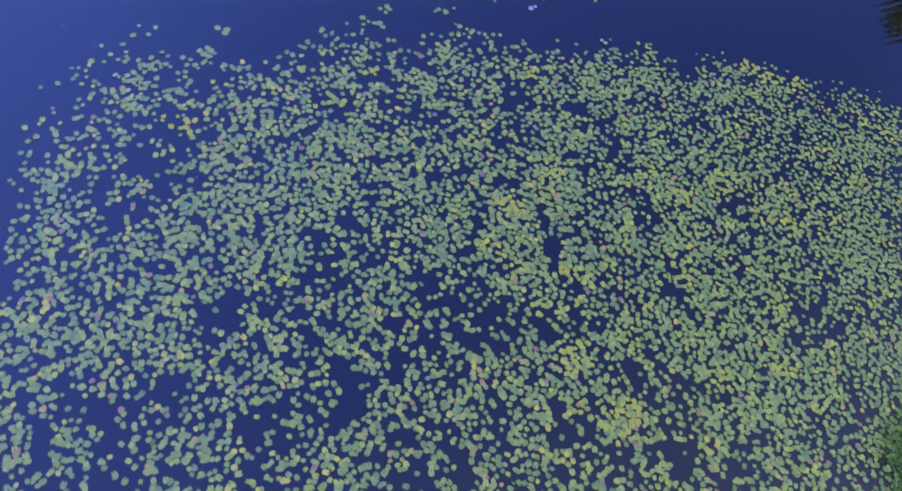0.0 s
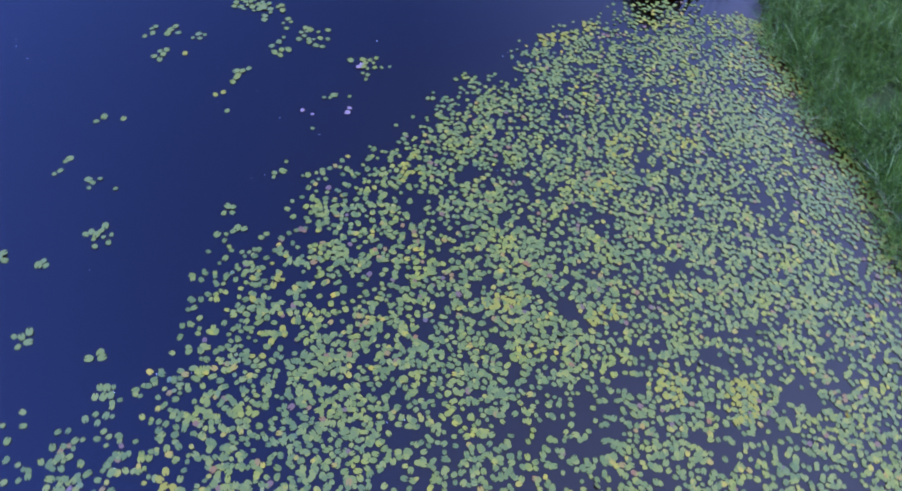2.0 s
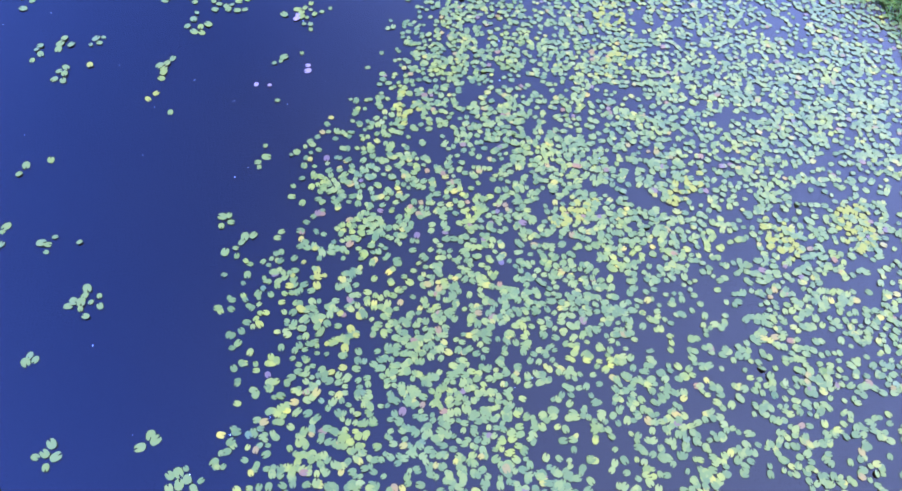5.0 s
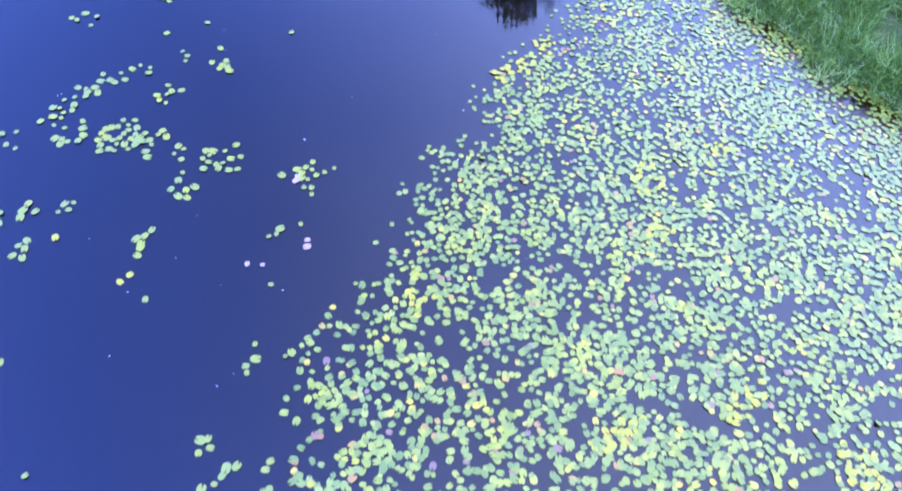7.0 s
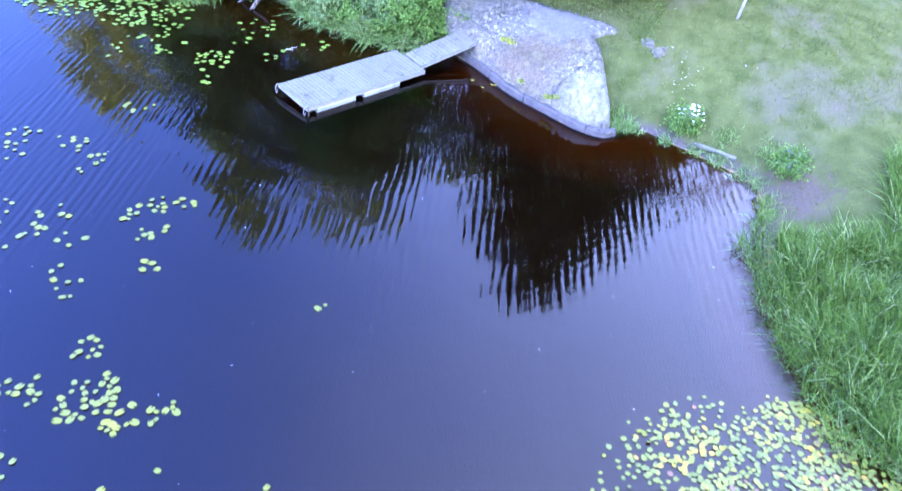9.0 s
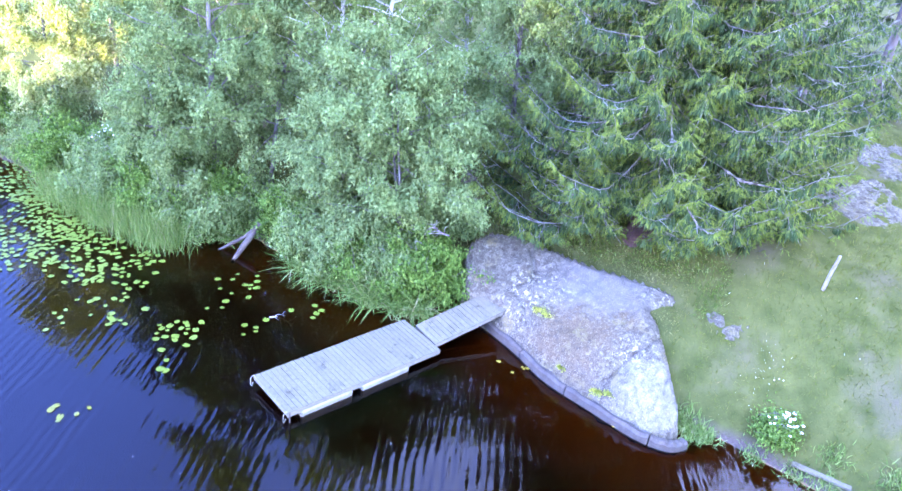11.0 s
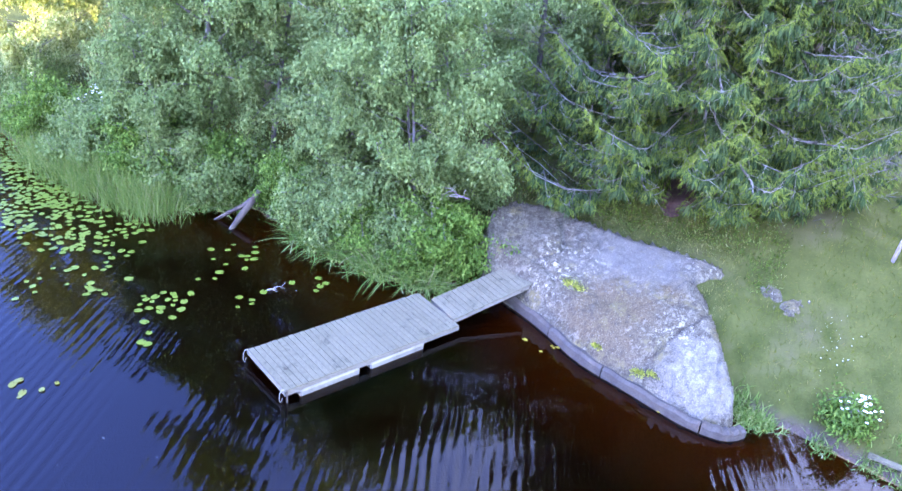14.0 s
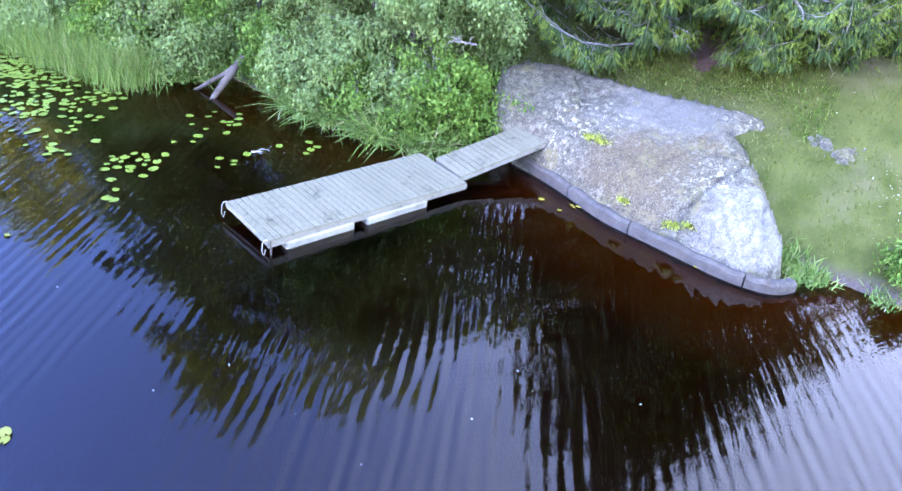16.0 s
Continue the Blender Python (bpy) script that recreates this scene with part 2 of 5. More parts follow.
    return n.finish(stone, 0.92, 0.1)


def wood_material(name, pale, dark, along=(1, 1, 1), gloss=0.7):
    """Weathered timber: the tone differs from piece to piece, the grain runs along x of the piece."""
    n = Nodes(name)
    co, info = n.add("TexCoord"), n.add("ObjectInfo")
    shift = n.add("VectorMath", operation="ADD")
    n.link(co.outputs["Object"], shift.inputs[0])
    n.link(info.outputs["Random"], shift.inputs[1])
    mp = n.add("Mapping")
    n.link(shift.outputs[0], mp.inputs[0])
    mp.inputs["Scale"].default_value = along
    grain, blot = n.noise(mp.outputs[0], 14.0, 6), n.noise(n.position(), 2.2, 5)
    tone = n.mix(n.grey(grain, 0.3, 0.7), dark, pale)
    tone = n.mix(n.maths("MULTIPLY", info.outputs["Random"], 0.32), tone, n.mix(1.0, tone, (0.62, 0.64, 0.62), "MULTIPLY"))
    tone = n.mix(n.grey(blot, 0.55, 0.75), tone, n.mix(0.55, tone, (0.5, 0.52, 0.46), "MULTIPLY"))
    dirt = n.maths("MULTIPLY", n.grey(n.noise(n.position(), 5.5, 4, 0.7), 0.56, 0.68), n.grey(blot, 0.44, 0.58))
    tone = n.mix(dirt, tone, n.mix(0.85, tone, (0.28, 0.27, 0.25), "MULTIPLY"))
    n.bump(grain, 0.004, 0.6)
    return n.finish(tone, gloss, 0.1)


def plain_material(name, a, b, scale=8.0, rough=0.7, distance=0.01, spec=0.3):
    n = Nodes(name)
    p = n.position()
    c, f = n.noise(p, scale, 5), n.noise(p, scale * 7, 3)
    n.bump(n.mix(0.5, c, f), distance, 0.6)
    return n.finish(n.mix(n.grey(n.mix(0.35, c, f), 0.35, 0.65), a, b), rough, spec)


M_WATER = water_material()
M_GROUND = ground_material()
M_ROCK = rock_material()
M_CONCRETE = plain_material("old_concrete", (0.0302, 0.0258, 0.0182), (0.063, 0.0554, 0.0382), 4.0, 0.85, 0.04)
M_BOARD = wood_material("silvered_deck_board", (0.146, 0.139, 0.0821), (0.0651, 0.0601, 0.036), (1.2, 9, 9))
M_BEAM = wood_material("weathered_beam", (0.17, 0.16, 0.115), (0.0935, 0.085, 0.0612), (0.8, 8, 8))
M_FLOAT = plain_material("grey_float_shell", (0.106, 0.102, 0.0723), (0.17, 0.164, 0.119), 2.5, 0.6)
M_ROPE = plain_material("pale_rope", (0.18, 0.165, 0.12), (0.28, 0.26, 0.2), 30.0)
M_DEAD = bark_material("bleached_dead_wood", (0.1, 0.085, 0.07), (0.26, 0.24, 0.21), 3.0, 0.35, 0.6)
M_BIRCH = bark_material("birch_bark", (0.05, 0.046, 0.04), (0.36, 0.35, 0.31), 2.2, 0.36, 0.46)
M_ALDER = bark_material("alder_bark", (0.06, 0.054, 0.042), (0.17, 0.16, 0.13), 3.0, 0.35, 0.65)
M_SPRUCE_BARK = bark_material("spruce_bark", (0.09, 0.065, 0.05), (0.2, 0.16, 0.13), 4.0, 0.35, 0.65)
M_LICHEN = bark_material("lichened_twigs", (0.0702, 0.0631, 0.0474), (0.195, 0.193, 0.152), 5.0, 0.38, 0.62)
M_LEAF = leaf_material("alder_leaves", [(0.0, (0.0702, 0.116, 0.0347)), (0.5, (0.121, 0.18, 0.053)), (0.9, (0.157, 0.216, 0.0674)), (1.0, (0.196, 0.246, 0.0863))], 0.8, 0.25, 0.05)
# evening sun painted into the leaf colour: paler and yellower than M_LEAF
M_LEAF_LIT = leaf_material("sunlit_birch_leaves", [(0.0, (0.136, 0.187, 0.045)), (0.6, (0.255, 0.306, 0.105)), (1.0, (0.391, 0.425, 0.18))], 0.5, 0.4, 0.2)
M_SHRUB = leaf_material("shrub_leaves", [(0.0, (0.0297, 0.0726, 0.0108)), (0.6, (0.0817, 0.153, 0.0243)), (1.0, (0.149, 0.232, 0.0473))], 0.8, 0.28, 0.05)
M_NEEDLE = leaf_material("spruce_needles", [(0.0, (0.0162, 0.0349, 0.011)), (0.6, (0.0378, 0.0679, 0.022)), (1.0, (0.072, 0.112, 0.0363))], 0.8, 0.12, 0.05)
M_TIPS = leaf_material("fresh_spruce_tips", [(0.0, (0.054, 0.0864, 0.0135)), (0.6, (0.0972, 0.135, 0.0198)), (1.0, (0.149, 0.18, 0.0315))], 0.8, 0.18, 0.05)
M_GRASS = leaf_material("meadow_grass", [(0.0, (0.0405, 0.0617, 0.00605)), (0.6, (0.078, 0.0964, 0.0106)), (0.85, (0.117, 0.111, 0.0196)), (1.0, (0.187, 0.147, 0.0567))], 0.7, 0.3, 0.05)
M_SEDGE = leaf_material("sedge_blades", [(0.0, (0.0153, 0.0391, 0.00404)), (0.5, (0.0453, 0.0938, 0.00808)), (0.85, (0.091, 0.149, 0.0178)), (0.96, (0.189, 0.243, 0.0727)), (1.0, (0.251, 0.235, 0.113))], 0.6, 0.25, 0.1)
M_TUFT = leaf_material("fresh_sedge_blades", [(0.0, (0.045, 0.0938, 0.015)), (0.6, (0.105, 0.173, 0.0338)), (0.93, (0.18, 0.232, 0.0675)), (1.0, (0.255, 0.217, 0.112))], 0.7, 0.25, 0.08)
M_PAD = leaf_material("lily_pad", [(0.0, (0.0654, 0.0796, 0.00828)), (0.5, (0.101, 0.109, 0.0108)), (0.9, (0.149, 0.137, 0.0132)), (0.93, (0.187, 0.156, 0.0124)), (0.965, (0.243, 0.161, 0.0099)), (0.988, (0.158, 0.0635, 0.0149)), (1.0, (0.0934, 0.0466, 0.029))], 0.36, 0.08, 0.32, 0.25, (1.42, 1.22, 0.55))
M_PAD_YELLOW = leaf_material("yellowed_lily_pad", [(0.0, (0.12, 0.125, 0.018)), (0.4, (0.19, 0.155, 0.02)), (0.75, (0.23, 0.165, 0.02)), (0.9, (0.26, 0.155, 0.012)), (1.0, (0.15, 0.07, 0.025))], 0.6, 0.1, 0.08)
M_PAD_RED = leaf_material("reddened_lily_pad", [(0.0, (0.14, 0.06, 0.05)), (0.5, (0.2, 0.11, 0.09)), (1.0, (0.24, 0.16, 0.1))], 0.45, 0.05, 0.3)
# greener than M_PAD: trees mirrored instead of sky, put into the colour
M_PAD_GREEN = leaf_material("green_lily_pad", [(0.0, (0.0525, 0.09, 0.0105)), (0.6, (0.0938, 0.135, 0.015)), (0.84, (0.135, 0.158, 0.021)), (0.93, (0.24, 0.195, 0.0225)), (1.0, (0.128, 0.0675, 0.0225))], 0.42, 0.1, 0.25)
M_STRAW = leaf_material("dry_straw", [(0.0, (0.0473, 0.0788, 0.0169)), (0.5, (0.108, 0.11, 0.0338)), (1.0, (0.216, 0.197, 0.0743))], 0.8, 0.2, 0.05)
M_STONECROP = leaf_material("stonecrop", [(0.0, (0.115, 0.144, 0.0144)), (0.6, (0.216, 0.238, 0.0288)), (1.0, (0.324, 0.317, 0.0576))], 0.6, 0.2, 0.2)
M_DRIFT = bark_material("grey_driftwood", (0.031, 0.0244, 0.0177), (0.0806, 0.0667, 0.0468), 3.0, 0.35, 0.6)
M_FLOWER = plain_material("cream_blossom", (0.7, 0.7, 0.6), (0.82, 0.82, 0.76), 20.0)
M_LITTER = plain_material("needle_litter", (0.0372, 0.018, 0.0139), (0.0744, 0.039, 0.029), 12.0, 0.95, 0.03)


# ---- shapes ----
class Geo:
    """Collects vertices and faces of one mesh."""

    def __init__(self):
        self.v, self.f = [], []

    def put(self, verts, faces, m=None):
        k = len(self.v)
        self.v += [tuple(m @ Vector(p)) if m else tuple(p) for p in verts]
        self.f += [tuple(i + k for i in f) for f in faces]
        return self

    def tube(self, pts, radii, sides=6):
        """A tapered round bar along the points, closed at its ends."""
        pts, k = [Vector(p) for p in pts], len(self.v)
        for i, p in enumerate(pts):
            way = (pts[min(i + 1, len(pts) - 1)] - pts[max(i - 1, 0)]).normalized()
            a = way.cross(Vector((0.31, 0.17, 0.94)))
            a = a.normalized() if a.length > 1e-4 else Vector((1, 0, 0))
            b = way.cross(a)
            for s in range(sides):
                t = 2 * math.pi * s / sides
                self.v.append(tuple(p + (a * math.cos(t) + b * math.sin(t)) * radii[i]))
        for i in range(len(pts) - 1):
            for s in range(sides):
                q = (s + 1) % sides
                self.f.append((k + i * sides + s, k + i * sides + q, k + (i + 1) * sides + q, k + (i + 1) * sides + s))
        self.f.append(tuple(k + s for s in reversed(range(sides))))
        self.f.append(tuple(k + (len(pts) - 1) * sides + s for s in range(sides)))
        return self

    def box(self, lo, hi, bevel=0.0, m=None):
        (x0, y0, z0), (x1, y1, z1) = lo, hi
        b = bevel
        ring = [(x0 + b, y0), (x1 - b, y0), (x1, y0 + b), (x1, y1 - b), (x1 - b, y1), (x0 + b, y1), (x0, y1 - b), (x0, y0 + b)]
        if not b:
            ring = [(x0, y0), (x1, y0), (x1, y1), (x0, y1)]
        n = len(ring)
        cx, cy = (x0 + x1) / 2, (y0 + y1) / 2
        top = [(cx + (x - cx) * (1 - 2 * b / (x1 - x0)), cy + (y - cy) * (1 - 2 * b / (y1 - y0)), z1) for x, y in ring]
        rows = [[(x, y, z0) for x, y in ring], [(x, y, z1 - b) for x, y in ring]] + ([top] if b else [])
        verts = [p for row in rows for p in row]
        faces = [tuple(reversed(range(n))), tuple(range(len(verts) - n, len(verts)))]
        for r in range(len(rows) - 1):
            faces += [(r * n + i, r * n + (i + 1) % n, (r + 1) * n + (i + 1) % n, (r + 1) * n + i) for i in range(n)]
        return self.put(verts, faces, m)

    def mesh(self, name, mat, smooth=False):
        me = bpy.data.meshes.new(name)
        me.from_pydata(self.v, [], self.f)
        me.materials.append(mat)
        if smooth:
            me.polygons.foreach_set("use_smooth", [True] * len(me.polygons))
        me.update()
        return me


def array_mesh(name, verts, faces, mat, smooth=False):
    """A mesh from arrays: verts (n, 3), faces (m, k)."""
    me = bpy.data.meshes.new(name)
    n, (m, k) = len(verts), faces.shape
    me.vertices.add(n)
    me.vertices.foreach_set("co", np.ascontiguousarray(verts, dtype=np.float32).ravel())
    me.loops.add(m * k)
    me.loops.foreach_set("vertex_index", np.ascontiguousarray(faces, dtype=np.int32).ravel())
    me.polygons.add(m)
    me.polygons.foreach_set("loop_start", np.arange(0, m * k, k, dtype=np.int32))
    if smooth:
        me.polygons.foreach_set("use_smooth", np.ones(m, dtype=bool))
    me.materials.append(mat)
    me.update(calc_edges=True)
    me.validate()
    return me


def spread(shape, faces, spots, turns, sizes):
    """Many small copies of one shape in one array pair. shape (k,3), faces (j,n), spots (N,3), turns (N,3,3), sizes (N,) or (N,3)."""
    shape, faces = np.asarray(shape, float), np.asarray(faces, int)
    sizes = np.asarray(sizes, float)
    sizes = sizes[:, None] if sizes.ndim == 1 else sizes
    local = shape[None] * sizes[:, None, :]
    verts = np.einsum("nij,nkj->nki", turns, local) + spots[:, None, :]
    every = faces[None] + (np.arange(len(spots)) * len(shape))[:, None, None]
    return verts.reshape(-1, 3), every.reshape(-1, faces.shape[1])


def turned(yaw, pitch, roll):
    """Rotation matrices Rz(yaw) Ry(pitch) Rx(roll), arrays of radians."""
    cy, sy, cp, sp, cr, sr = np.cos(yaw), np.sin(yaw), np.cos(pitch), np.sin(pitch), np.cos(roll), np.sin(roll)
    return np.stack([
        np.stack([cy * cp, cy * sp * sr - sy * cr, cy * sp * cr + sy * sr], -1),
        np.stack([sy * cp, sy * sp * sr + cy * cr, sy * sp * cr - cy * sr], -1),
        np.stack([-sp, cp * sr, cp * cr], -1)], -2)


def part(name, mesh, parent, label=""):
    ob = new(name, mesh)
    ob.parent = parent
    return tagged(ob, label) if label else ob


def thing(name, at, label, category, group="", kind="", data=None):
    ob = new(name, data)
    ob.matrix_basis = at
    return tagged(ob, label, category, group, kind)


def fractal(x, y, scale, octaves=4, seed=0.0):
    """Smooth value noise in about -1..1 over arrays."""
    total, amp = np.zeros_like(np.asarray(x, float)), 1.0
    x, y = np.asarray(x, float) / scale + seed, np.asarray(y, float) / scale - seed * 0.7
    for _ in range(octaves):
        xi, yi = np.floor(x), np.floor(y)
        fx, fy = x - xi, y - yi
        fx, fy = fx * fx * (3 - 2 * fx), fy * fy * (3 - 2 * fy)

        def h(a, b):
            s = np.sin(a * 127.1 + b * 311.7) * 43758.5453
            return (s - np.floor(s)) * 2 - 1

        total += amp * ((h(xi, yi) * (1 - fx) + h(xi + 1, yi) * fx) * (1 - fy) + (h(xi, yi + 1) * (1 - fx) + h(xi + 1, yi + 1) * fx) * fy)
        x, y, amp = x * 2.03 + 11.3, y * 2.03 + 5.7, amp * 0.5
    return total


def rounded(points, steps=5):
    """A smooth line through the corner points."""
    p = [np.array(q, float) for q in points]
    p = [2 * p[0] - p[1]] + p + [2 * p[-1] - p[-2]]
    out = []
    for a, b, c, d in zip(p, p[1:], p[2:], p[3:]):
        for i in range(steps):
            t = i / steps
            out.append(0.5 * (2 * b + (c - a) * t + (2 * a - 5 * b + 4 * c - d) * t * t + (3 * b - a - 3 * c + d) * t ** 3))
    return np.array(out + [p[-2]])


def to_line(x, y, line, closed=False):
    """The distance of every place to a line of points."""
    x, y = np.asarray(x, float), np.asarray(y, float)
    best = np.full(x.shape, 1e9)
    ends = np.vstack([line[1:], line[:1]]) if closed else line[1:]
    for (ax, ay), (bx, by) in zip(line, ends):
        dx, dy = bx - ax, by - ay
        t = np.clip(((x - ax) * dx + (y - ay) * dy) / (dx * dx + dy * dy + 1e-12), 0, 1)
        best = np.minimum(best, np.hypot(x - ax - t * dx, y - ay - t * dy))
    return best


def inside(x, y, line):
    x, y = np.asarray(x, float), np.asarray(y, float)
    odd = np.zeros(x.shape, bool)
    for (ax, ay), (bx, by) in zip(line, np.vstack([line[1:], line[:1]])):
        if ay != by:
            odd ^= ((ay > y) != (by > y)) & (x < (bx - ax) * (y - ay) / (by - ay) + ax)
    return odd


# ---- the lie of the land ----
SHORE = rounded([(-10, -140), (0, -40), (8.5, -6), (11.2, 1), (12.4, 3.6), (13.5, 6.0), (14.9, 8.0), (16.3, 9.9), (17.3, 11.5), (18.8, 12.7), (21.3, 13.8), (24.0, 14.3),
                 (25.65, 14.6), (26.25, 15.4), (26.6, 16.3), (26.85, 17.2), (26.9, 18.1), (26.6, 19.0), (26.3, 20.0), (26.8, 21.5), (27.4, 22.7), (28.3, 24.0), (29.0, 25.3), (28.9, 26.8), (28.0, 28.4), (28.5, 29.8),
                 (29.1, 32.0), (29.6, 33.9), (28.6, 35.8), (28.5, 38.2), (29.0, 41.4), (29.7, 44.6), (30.2, 50), (28, 56), (20, 62), (0, 66), (-25, 66), (-41, 60), (-47, 42), (-48, 10), (-46, -20), (-44, -60), (-42, -140)])
LAND = np.vstack([SHORE, [(-42, -3000), (-3000, -3000), (-3000, 3000), (3000, 3000), (3000, -3000), (-10, -3000)]])


ROCK = rounded([(29.3, 26.0), (28.75, 24.9), (28.2, 23.9), (27.4, 22.75), (26.85, 21.6), (26.45, 20.4), (26.45, 19.65), (26.8, 19.5), (27.5, 19.8), (28.45, 20.18), (29.3, 20.55), (29.8, 20.9),
                (30.05, 20.7), (30.35, 20.35), (30.62, 20.42), (30.85, 21.3), (31.0, 22.2), (31.2, 23.4), (31.5, 24.7), (31.4, 26.0), (30.3, 26.4), (29.3, 26.0)], 4)
FRONT = rounded([(28.95, 25.4), (28.2, 23.9), (27.4, 22.75), (26.85, 21.6), (26.4, 20.3), (26.4, 19.55)], 6)
SHELF = np.array([(26.9, 22.3), (26.2, 20.6), (25.95, 19.6), (26.2, 18.9), (26.6, 18.3)])


JOINTS = [(rounded([(31.1, 23.85), (30.7, 23.5), (30.2, 23.3), (29.7, 23.25)], 4), 0.03, 0.06), (rounded([(26.9, 21.5), (27.2, 21.22), (27.9, 20.95), (28.5, 20.6), (29.03, 20.39)], 4), 0.05, 0.1),
          (rounded([(27.63, 19.95), (27.1, 19.93), (26.8, 19.82), (26.4, 19.8)], 4), 0.035, 0.09), (rounded([(31.2, 24.75), (30.4, 24.35), (29.9, 24.3), (29.5, 24.75)], 4), 0.05, 0.1),
          (rounded([(29.9, 20.95), (29.4, 21.3), (28.9, 21.5), (28.4, 22.0)], 4), 0.04, 0.06), (rounded([(29.6, 25.3), (29.3, 24.6), (28.9, 24.1), (28.5, 23.9)], 4), 0.05, 0.08)]


def rock_height(x, y):
    d, rim = to_line(x, y, FRONT), to_line(x, y, ROCK, True)
    z = 0.25 + 0.62 * (1 - np.exp(-d / 0.28)) + 0.23 * d + 0.06 * (y - 21.3)
    z = z + 0.06 * fractal(x, y, 1.6, 4, 3.0) + 0.032 * fractal(x, y, 0.35, 3, 1.0)
    step = 0.1 * np.tanh((fractal(x, y, 2.4, 2, 7.0)) * 6)
    z = z + step * np.clip(rim, 0, 1) * 0.5
    # long open joints
    for line, wide, deep in JOINTS:
        z = z - deep * np.exp(-(to_line(x, y, line) / wide) ** 2)
    return z


def lie(x, y):
    """The height of the ground or the lake bed."""
    x, y = np.asarray(x, float), np.asarray(y, float)
    d = to_line(x, y, SHORE)
    land = inside(x, y, LAND)
    left = 0.5 + 0.5 * np.tanh((y - 28) / 3.0)
    right = 0.5 - 0.5 * np.tanh((y - 12.5) / 2.0)
    rise = 2.35 * (1 - np.exp(-(d / 3.0) ** 1.35)) * (1 - 0.55 * left - 0.5 * right) + 0.055 * np.minimum(d, 60)
    rough = 0.1 * fractal(x, y, 3.0, 3) * np.clip(d / 2, 0, 1) + 0.02 * fractal(x, y, 0.6, 2) * np.clip(d, 0, 1)
    bed = -np.minimum(2.6, 0.2 * d + 0.06 * d * d) - 0.02
    bed = np.maximum(bed, -0.1 - 0.42 * to_line(x, y, SHELF) - 0.06 * fractal(x, y, 0.7, 2, 8.0))
    z = np.where(land, rise + rough + 0.03, bed)
    near = (np.abs(x - 29) < 6) & (np.abs(y - 23) < 7)
    if near.any():
        nx, ny, nz = x[near], y[near], z[near]
        rim, within = to_line(nx, ny, ROCK, True), inside(nx, ny, ROCK)
        side = np.where(within, 1.0, np.exp(-(rim / 1.4) ** 2)) * (nz > 0)
        nz = nz - 0.4 * side
        z[near] = np.where(within | (rim < 0.15), np.minimum(nz, rock_height(nx, ny) - 0.14), nz)
    return z


def at_ground(x, y):
    return float(lie(np.array([x]), np.array([y]))[0])


def grid_axis(lo, hi, step, far):
    mid = np.arange(lo, hi + step / 2, step)
    out, s, a = [], step, 0.0
    while a < far:
        s *= 1.35
        a += s
        out.append(a)
    out = np.array(out)
    return np.concatenate([lo - out[::-1], mid, hi + out])


def build_ground():
    xs, ys = grid_axis(11, 48, 0.28, 2500), grid_axis(-4, 52, 0.28, 2500)
    gx, gy = np.meshgrid(xs, ys)
    gz = lie(gx, gy)
    verts = np.stack([gx, gy, gz], -1).reshape(-1, 3)
    i = np.arange(len(ys) - 1)[:, None] * len(xs) + np.arange(len(xs) - 1)[None]
    faces = np.stack([i, i + 1, i + 1 + len(xs), i + len(xs)], -1).reshape(-1, 4)
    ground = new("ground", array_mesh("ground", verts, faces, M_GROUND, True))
    tagged(ground, "sloping mown meadow with worn patches, silty pond bed", "ground", kind="structure")
    w = Geo()
    s = 2400
    w.put([(-s, -s, 0), (s, -s, 0), (s, s, 0), (-s, s, 0)], [(0, 1, 2, 3)])
    tagged(new("water", w.mesh("water", M_WATER)), "still dark brown pond water with small ripples", "water", kind="structure")


build_ground()

# ---- granite outcrop and its concrete edging ----
def build_rock(name, outline, height, sink, label, step=0.07):
    lo, hi = outline.min(0), outline.max(0)
    xs, ys = np.arange(lo[0] - 0.3, hi[0] + 0.3, step), np.arange(lo[1] - 0.3, hi[1] + 0.3, step)
    gx, gy = np.meshgrid(xs, ys)
    rim = to_line(gx, gy, outline, True)
    within = inside(gx, gy, outline)
    fade = np.where(within, np.clip(rim / 0.25, 0, 1), -np.clip(rim / 0.2, 0, 1.5))
    gz = height(gx, gy) - np.where(fade < 0, -fade * sink, (1 - fade) ** 2 * 0.12)
    i = np.arange(len(ys) - 1)[:, None] * len(xs) + np.arange(len(xs) - 1)[None]
    faces = np.stack([i, i + 1, i + 1 + len(xs), i + len(xs)], -1).reshape(-1, 4)
    keep = (fade.ravel()[faces] > -1.2).all(1)
    verts = np.stack([gx, gy, gz], -1).reshape(-1, 3)
    used = np.unique(faces[keep])
    back = np.full(len(verts), -1)
    back[used] = np.arange(len(used))
    me = array_mesh(name, verts[used], back[faces[keep]], M_ROCK, True)
    return tagged(new(name, me), label, "rock")


slab = build_rock("slab", ROCK, rock_height, 0.9, "", 0.05)
outcrop = thing("granite_outcrop", pose(0, 0, 0), "bare grey granite outcrop with pale lichen and cracks", "rock")


